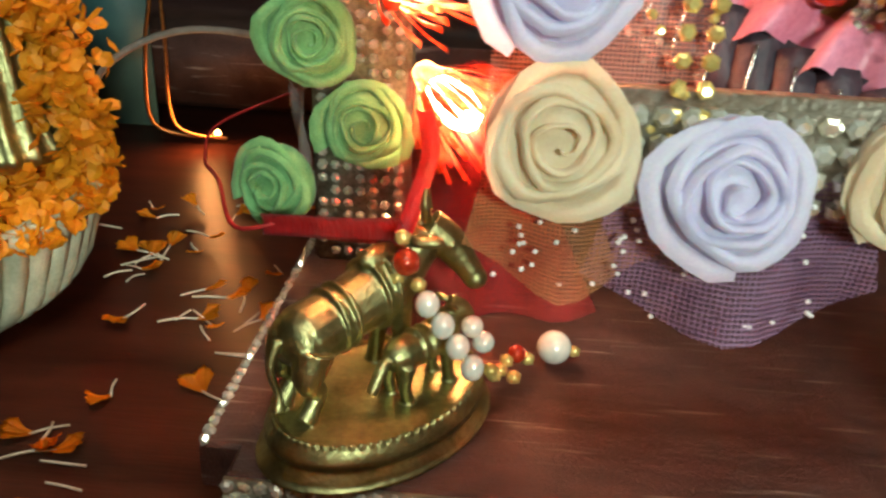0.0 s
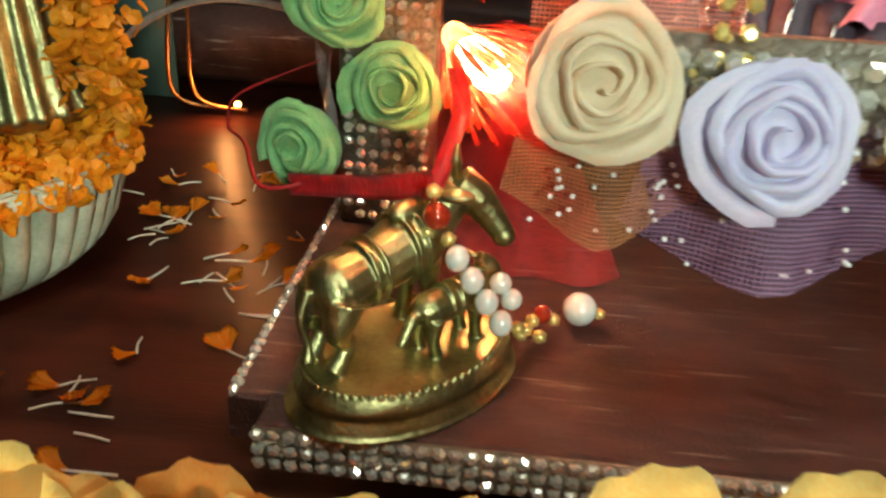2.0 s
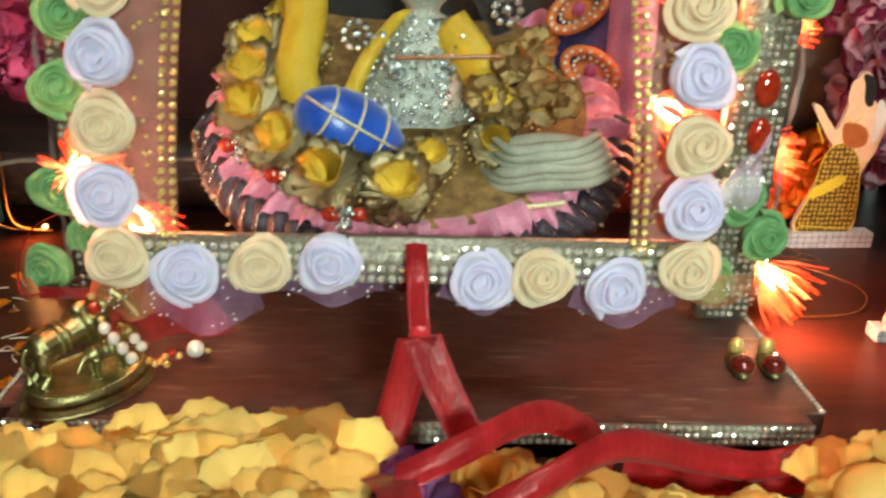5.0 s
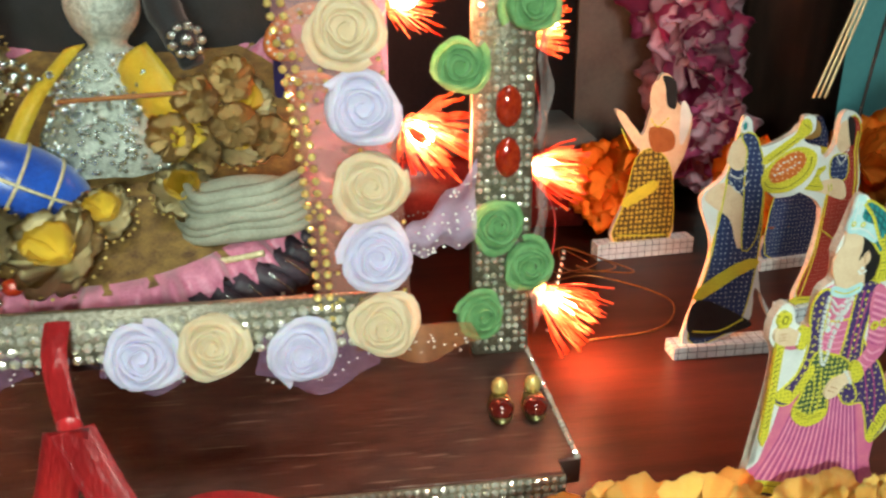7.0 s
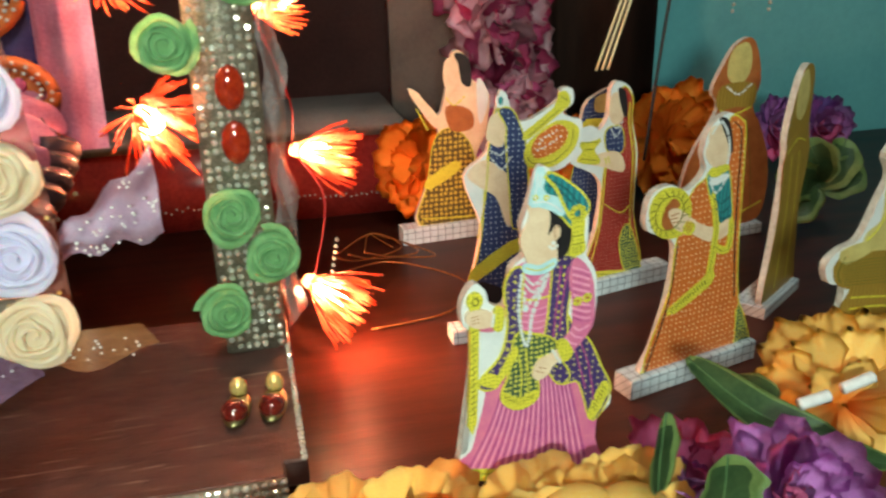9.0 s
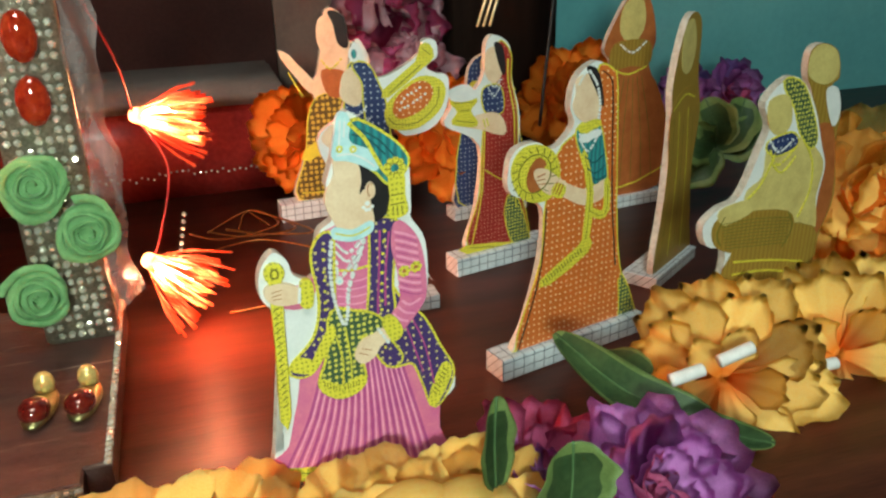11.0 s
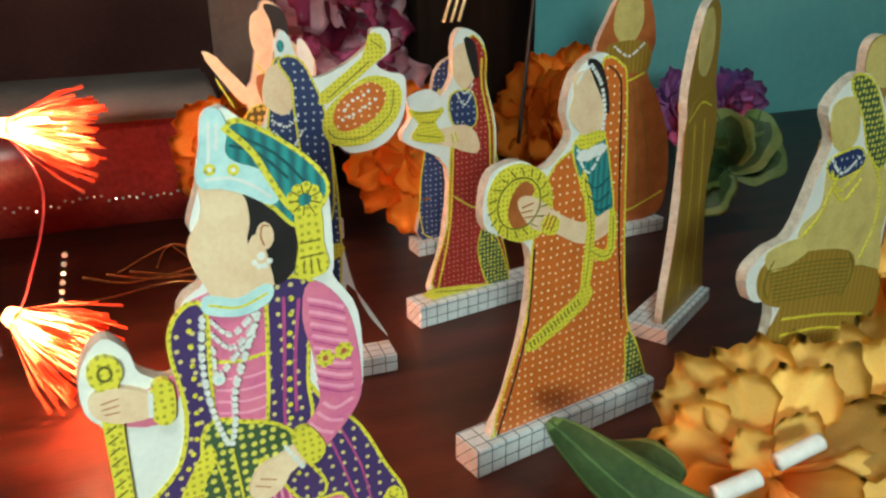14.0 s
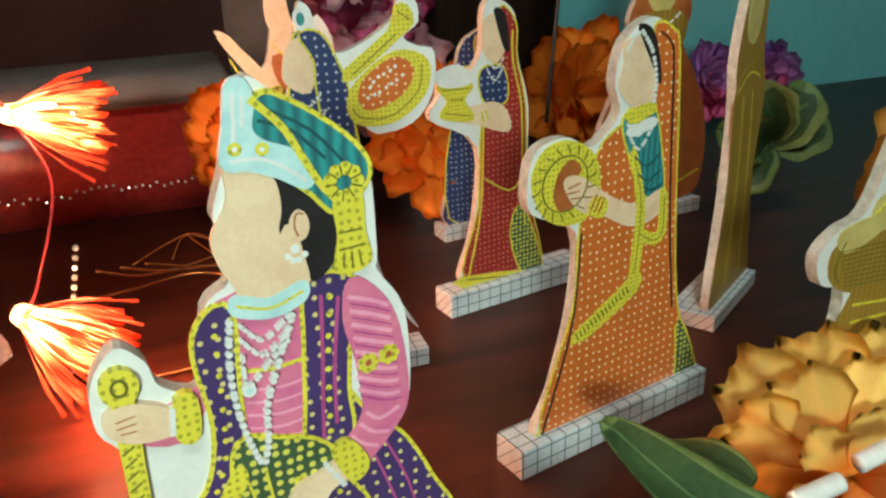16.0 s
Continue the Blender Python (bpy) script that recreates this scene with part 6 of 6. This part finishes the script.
f.area(NAVYB, (2.3, 133.5), (15, 111.3), (18.9, 72.6), (16.4, 31.8), (8.1, 15), (-15.5, 11.2), (-7, 62.2), (-5.3, 91.3), (-2.8, 112.9), rim=LEMON)
f.area(LEMON, (-13.6, 42.7), (7.7, 57.1), (19.2, 59.2), (19.6, 55), (9.4, 50.1), (-12.6, 35.7), round_=2)
f.area(BLACK, (-12.6, 35.7), (18.3, 20.9), (16.6, 15.7), (-14.8, 12.9))
f.area(SKIN, (-15.3, 98.6), (-5.3, 105.4), (8.9, 93.1), (14, 76.4), (7.6, 67.2), (1, 84.3), (-8.5, 91.6))
f.area(SKIN, (-1.9, 129.1), (3.9, 129.6), (6, 119.7), (2.4, 113), (-4.1, 116.6), (-4.5, 122.5))
f.area(NAVYB, (2.2, 131.7), (8, 131.3), (12.3, 123.1), (16.3, 108.7), (17.1, 76.3), (10.9, 65.9), (8.5, 88.4), (6.5, 113.6), (6.3, 123.6), rim=LEMON)
f.area(LEMON, (16, 118.9), (32.1, 130.6), (34.6, 138.3), (38.7, 138.6), (40.6, 133), (35.1, 128.4), (17.8, 115.7), round_=2)
f.area(LEMON, (19.8, 114.5), (33.8, 123.5), (45.3, 119.6), (43.8, 108.2), (32.5, 99.7), (19.8, 100), (16.1, 106.6))
f.area(ORANGEP, (22.9, 115.3), (33.7, 121.5), (39.8, 116.9), (35.2, 109), (24.3, 104.8), (20.4, 108.3), rim=LEMON)
f.beads(WHITE, (24, 112), (27, 115.5), (31, 117), (34, 119), r=0.7, gap=2.4)
f.beads(WHITE, (23, 108.6), (28, 110.6), (33, 113.4), (37, 116), r=0.7, gap=2.4)
f.lines(OLIVEINK, ((17.4, 105.5), (21, 101.8), (31.6, 101.6), (41.6, 109.4), (43.2, 118.6)), ((18.4, 117.2), (34.6, 129.6)), ((35.4, 137), (39.6, 134)), w=0.4)
f.spot(WHITE, 2.4, 137, 2.6, 3.8)
f.spot(TEALP, 2.4, 137, 1.3, 2.2)
f.beads(WHITE, (-3, 111), (2.4, 108), (7, 112), r=0.5, gap=1.2)
f.beads(WHITE, (-2, 106), (3.4, 100), (8, 106), r=0.5, gap=1.2)
f.lines(LEMON, ((-14, 16), (2, 15), (16, 22)), ((-10, 62), (-6, 84), (-4, 108)), w=0.8)
f.foot(-26, 40, 8)
f.done()
f = Cutout("cutout_dancer", "painted cut-out of a dancer in black dotted dress with raised arm", 0.482, 0.482, 4)
f.area(SKIN, (3.2, 137.3), (13.5, 133.5), (17.5, 117.5), (30.2, 106.5), (28.1, 79.9), (19.2, 55.4), (21.2, 10.9), (-25.4, 12.8), (-18, 42.5), (-8.7, 71.1), (-10.3, 89.8), (-20.4, 100.8), (-29.3, 113.5), (-22.1, 110.9), (-8.1, 93.7), (-1.4, 115.1), back=True)
f.area(BROWNP, (-10.7, 75.5), (2.2, 82.5), (17.1, 64.2), (18.9, 11.2), (-23.2, 14.7), (-16.7, 42.4), rim=LEMON)
f.area(RUSTP, (-1.7, 99.2), (15.2, 95.6), (17.2, 83.1), (2.2, 82.5))
f.area(LEMON, (-17.9, 46.8), (4, 59.2), (6.9, 52.5), (-15.9, 40.1), round_=2)
f.area(WHITE, (21.7, 117.2), (29, 106.6), (27.2, 92.5), (22.9, 86.7))
f.area(SKIN, (-1.9, 130.8), (5.1, 132.2), (9.1, 118.2), (2.7, 108.8), (-3, 117.2))
f.area(BLACK, (5.2, 136), (14.7, 131.5), (16.2, 113.7), (10.3, 116.1), (8, 128.1))
f.area(SKIN, (-28.2, 111.4), (-21.4, 108.1), (-6.1, 89.4), (-10.4, 85.8), (-20.4, 98.8))
f.beads(LEMON, (-2, 106), (4, 100), (12, 106), r=0.7, gap=1.5)
f.lines(LEMON, ((-22, 18), (0, 16), (18, 15)), ((-16, 84), (-24, 100)), w=1.0)
f.foot(-38, 40, 12.5)
f.done()
f = Cutout("cutout_woman", "painted cut-out of a woman in red sari carrying a yellow pot", 0.565, 0.366, 12)
f.area(WHITE, (-10.6, 134.4), (-0.7, 127.3), (1, 109), (6.4, 88.1), (6.7, 51.3), (16.7, 6.1), (5.3, 3.7), (-29.3, 12.1), (-22.8, 38.1), (-20.2, 74.4), (-42, 89.4), (-37.9, 98.6), (-38.3, 105.6), (-25.6, 105.3), (-17.3, 114), (-16.1, 130.1), back=True)
f.area(REDP, (-8.3, 129.4), (-1, 123.2), (-0.7, 109.2), (3.9, 88.4), (4.9, 51.6), (12.8, 8.7), (-26.8, 13.8), (-19.2, 46.8), (-16.7, 85.6), (-9.1, 104.6), rim=LEMON)
f.area(LATTICE, (3.2, 42.4), (14.8, 8.3), (5.2, 8.1), (-2.3, 30.5), rim=LEMON)
f.area(LEMON, (-29.2, 16.3), (12.8, 9.1), (13.7, 5.4), (-28.6, 11.6), round_=2)
f.area(NAVYB, (-17.4, 105.7), (-7.4, 105.8), (-5.8, 92.7), (-15.9, 94.1), rim=LEMON)
f.area(SKIN, (-32.4, 89.4), (-14.2, 92.5), (-5.8, 88.4), (-4.1, 79.2), (-19.4, 84.5))
f.area(SKIN, (-15.5, 126), (-8.3, 126.7), (-5.7, 115.4), (-10.8, 109), (-16.3, 115.2))
f.area(LEMON, (-38.4, 102.8), (-22.4, 101.3), (-26.4, 95.6), (-22, 87), (-37.2, 90.1), (-33.8, 96.1))
f.area(WHITE, (-38.8, 107.8), (-28.7, 109.8), (-22.3, 103.5), (-28.9, 101.6), (-37.7, 103.3))
f.area(BLACK, (-10.6, 129.6), (-5.7, 126.4), (-4.1, 113.8), (-6.4, 115.5))
f.beads(WHITE, (-14.8, 110.4), (-10.6, 106.6), (-6.4, 110.4), r=0.5, gap=1.2)
f.beads(WHITE, (-15, 107), (-11, 101.6), (-6.6, 107), r=0.5, gap=1.2)
f.lines(OLIVEINK, ((-36.6, 101), (-24, 100)), ((-33.4, 96.4), (-26.6, 96)), ((-35.6, 91.4), (-23.4, 88.6)), ((-27.6, 14.8), (12.6, 7.6)), w=0.4)
f.lines(LEMON, ((-2, 121), (-1.8, 108), (2.6, 88), (3.4, 52), (5, 34)), ((-26, 16), (-19, 46), (-17, 84)), ((-16.6, 60), (-4, 52), (2.6, 56)), w=0.8)
f.lines(LEMON, ((-18, 89.6), (-16.6, 85)), ((-16, 90), (-14.6, 85.6)), w=0.8)
f.foot(-38, 36, 11)
f.done()
f = Cutout("cutout_figure", "painted cut-out figure in ochre robe turned edgewise", 0.64, 0.315, 35)
f.area(OCHREP, (-2, 140), (10, 146), (20, 138), (22, 112), (30, 90), (26, 60), (30, 30), (34, 2), (-14, 2), (-10, 50), (-8, 90), (-12, 112), back=True)
f.area(OLIVESKIN, (-2, 138), (8, 142), (14, 128), (8, 116), (-2, 120))
f.area(OCHREP, (-9, 100), (20, 104), (24, 60), (30, 8), (-12, 8), (-8, 60))
f.lines(LEMON, ((-8, 98), (6, 104), (20, 100)), ((0, 96), (4, 60), (2, 12)), ((12, 96), (17, 60), (20, 12)), w=0.9)
f.lines(OLIVEINK, ((-6, 94), (-4, 50), (-8, 12)), ((7, 94), (10, 52), (10, 12)), ((20, 90), (24, 52), (27, 12)), w=0.5)
f.foot(-20, 36, 7, 16)
f.done()
f = Cutout("cutout_drummer", "painted cut-out of a seated drummer in olive and ochre dress", 0.632, 0.223, 14)
f.area(WHITE, (-3.5, 133.3), (7.4, 129), (17.7, 116), (25.9, 99.1), (30.5, 89), (28.9, 75), (29.9, 57.4), (25, 32.6), (18, 30), (17, 1), (-24, 1), (-25, 44), (-30.2, 45.7), (-29.9, 62.3), (-41.6, 67.6), (-45.3, 77.4), (-36.6, 83.2), (-24.9, 86.2), (-15.9, 104.1), (-11.7, 113.9), (-16.6, 124.9), back=True)
f.area(OLIVESKIN, (-10.2, 107.4), (10.2, 105.1), (27.9, 91.9), (26.9, 75.4), (27.9, 57.9), (-11.4, 67.2), (-21.6, 85.5), (-11.8, 92.4))
f.area(LATTICE, (-6.3, 131.7), (6, 128.1), (19.4, 106.9), (18.4, 100.4), (9.3, 108.5), (3, 120.2), rim=LEMON)
f.area(OCHREP, (-25, 70.4), (29.2, 60.1), (24.6, 34.1), (-27.2, 47.3), (-24.9, 61))
f.area(OCHREP, (-38.6, 77), (-26.6, 78.8), (8, 72.3), (14.2, 61.1), (8.5, 55.1), (-23.2, 60.6), (-37, 67.6))
f.area(OLIVESKIN, (-14.1, 124.6), (-3.1, 125.2), (1.2, 114.1), (-4.3, 109.6), (-11.7, 113.9))
f.area(NAVYB, (-11.6, 106.5), (2.6, 108.5), (7.2, 103.4), (-5.6, 101.2), rim=LEMON)
f.area(OLIVESKIN, (-36.4, 82), (-21.1, 83.2), (-15.4, 78.5), (-32.2, 75.5))
f.lines(OLIVEINK, *(((-35 + 0.6 * k, 76 - 1.5 * k), (-12, 73.6 - 1.6 * k), (11, 69 - 1.5 * k)) for k in range(9)), w=0.35)
f.lines(OLIVEINK, ((-33, 79), (-36.6, 72), (-33.6, 66)), ((9, 72), (13.4, 64), (8, 55.4)), w=0.7)
f.lines(LEMON, ((-20, 84), (-12, 90), (-6, 102)), ((12, 104), (20, 94), (22, 80), (16, 68)), ((-8, 98), (0, 92), (8, 98)), ((-24, 50), (0, 46), (24, 38)), ((-24, 56), (0, 51), (25, 44)), w=0.9)
f.beads(WHITE, (-11, 108), (-4, 102), (5, 106), r=0.6, gap=1.3)
f.beads(LEMON, (-10, 104), (-3, 96), (7, 102), r=0.6, gap=1.3)
f.foot(-36, 30, 8)
f.done()
f = Cutout("cutout_woman", "painted cut-out water carrier with an olive pot on head", 0.685, 0.262, 10)
f.area(OCHREP, (-7.9, 137.5), (3.2, 132.6), (7.2, 120.3), (3, 116), (12.4, 101.2), (12, 88.4), (18.2, 57.8), (10.6, 33.7), (9.5, 1), (-5, 1), (-5.7, 37.3), (-5.2, 83.3), (-9.1, 111.3), (-15.3, 122.8), (-15.7, 134.3), back=True)
f.area(OLIVESKIN, (-7.6, 136.5), (2.3, 131.9), (5, 121.7), (-3, 118.3), (-14.2, 123.8), (-14.4, 133.5))
f.area(WHITE, (-0.1, 113.9), (7, 114.3), (11.3, 102.6), (8, 96.7))
f.area(RUSTP, (-4.6, 96), (8.7, 94.1), (16.1, 58.2), (7.8, 37.2), (-2.7, 40.9), (-2.6, 80.3))
f.foot(-24, 24, 8)
f.done()
f = Cutout("cutout_dancer", "painted cut-out of a dancer in wide rust skirt seen in shade", 0.672, 0.425, 6)
f.area(RUSTP, (-4, 140), (8, 144), (16, 132), (20, 112), (16, 96), (34, 60), (36, 18), (20, 8), (-30, 8), (-40, 18), (-34, 60), (-14, 96), (-20, 110), (-12, 128), back=True)
f.area(OLIVESKIN, (-6, 136), (6, 140), (10, 124), (2, 112), (-8, 120))
f.area(OCHREP, (-12, 112), (14, 112), (14, 96), (-12, 96))
f.area(RUSTP, (-14, 92), (16, 92), (34, 55), (35, 22), (18, 12), (-28, 12), (-38, 22), (-34, 55))
f.lines(LEMON, ((-36, 24), (0, 14), (34, 24)), ((-12, 96), (0, 92), (14, 96)), w=1.2)
f.lines(OLIVEINK, *(((-10 + 3.4 * k, 90), (-22 + 7 * k, 52), (-27 + 8.6 * k, 18)) for k in range(7)), w=0.5)
f.beads(WHITE, (-8, 112), (2, 106), (12, 112), r=0.8, gap=1.8)
f.foot(-34, 34, 8)
f.done()
f = Cutout("cutout_woman", "painted cut-out of a woman in blue skirt behind the others", 0.582, 0.445, 8)
f.area(NAVYB, (-6, 108), (6, 112), (12, 104), (16, 92), (22, 40), (26, 8), (-24, 8), (-20, 40), (-16, 92), (-12, 104), back=True)
f.area(LEMON, (-12, 92), (16, 88), (16, 80), (-12, 84), round_=2)
f.area(NAVYB, (-14, 78), (16, 78), (24, 12), (-22, 12), rim=LEMON)
f.area(OLIVESKIN, (-5, 106), (5, 108), (8, 98), (-4, 97))
f.foot(-28, 28, 8)
f.done()
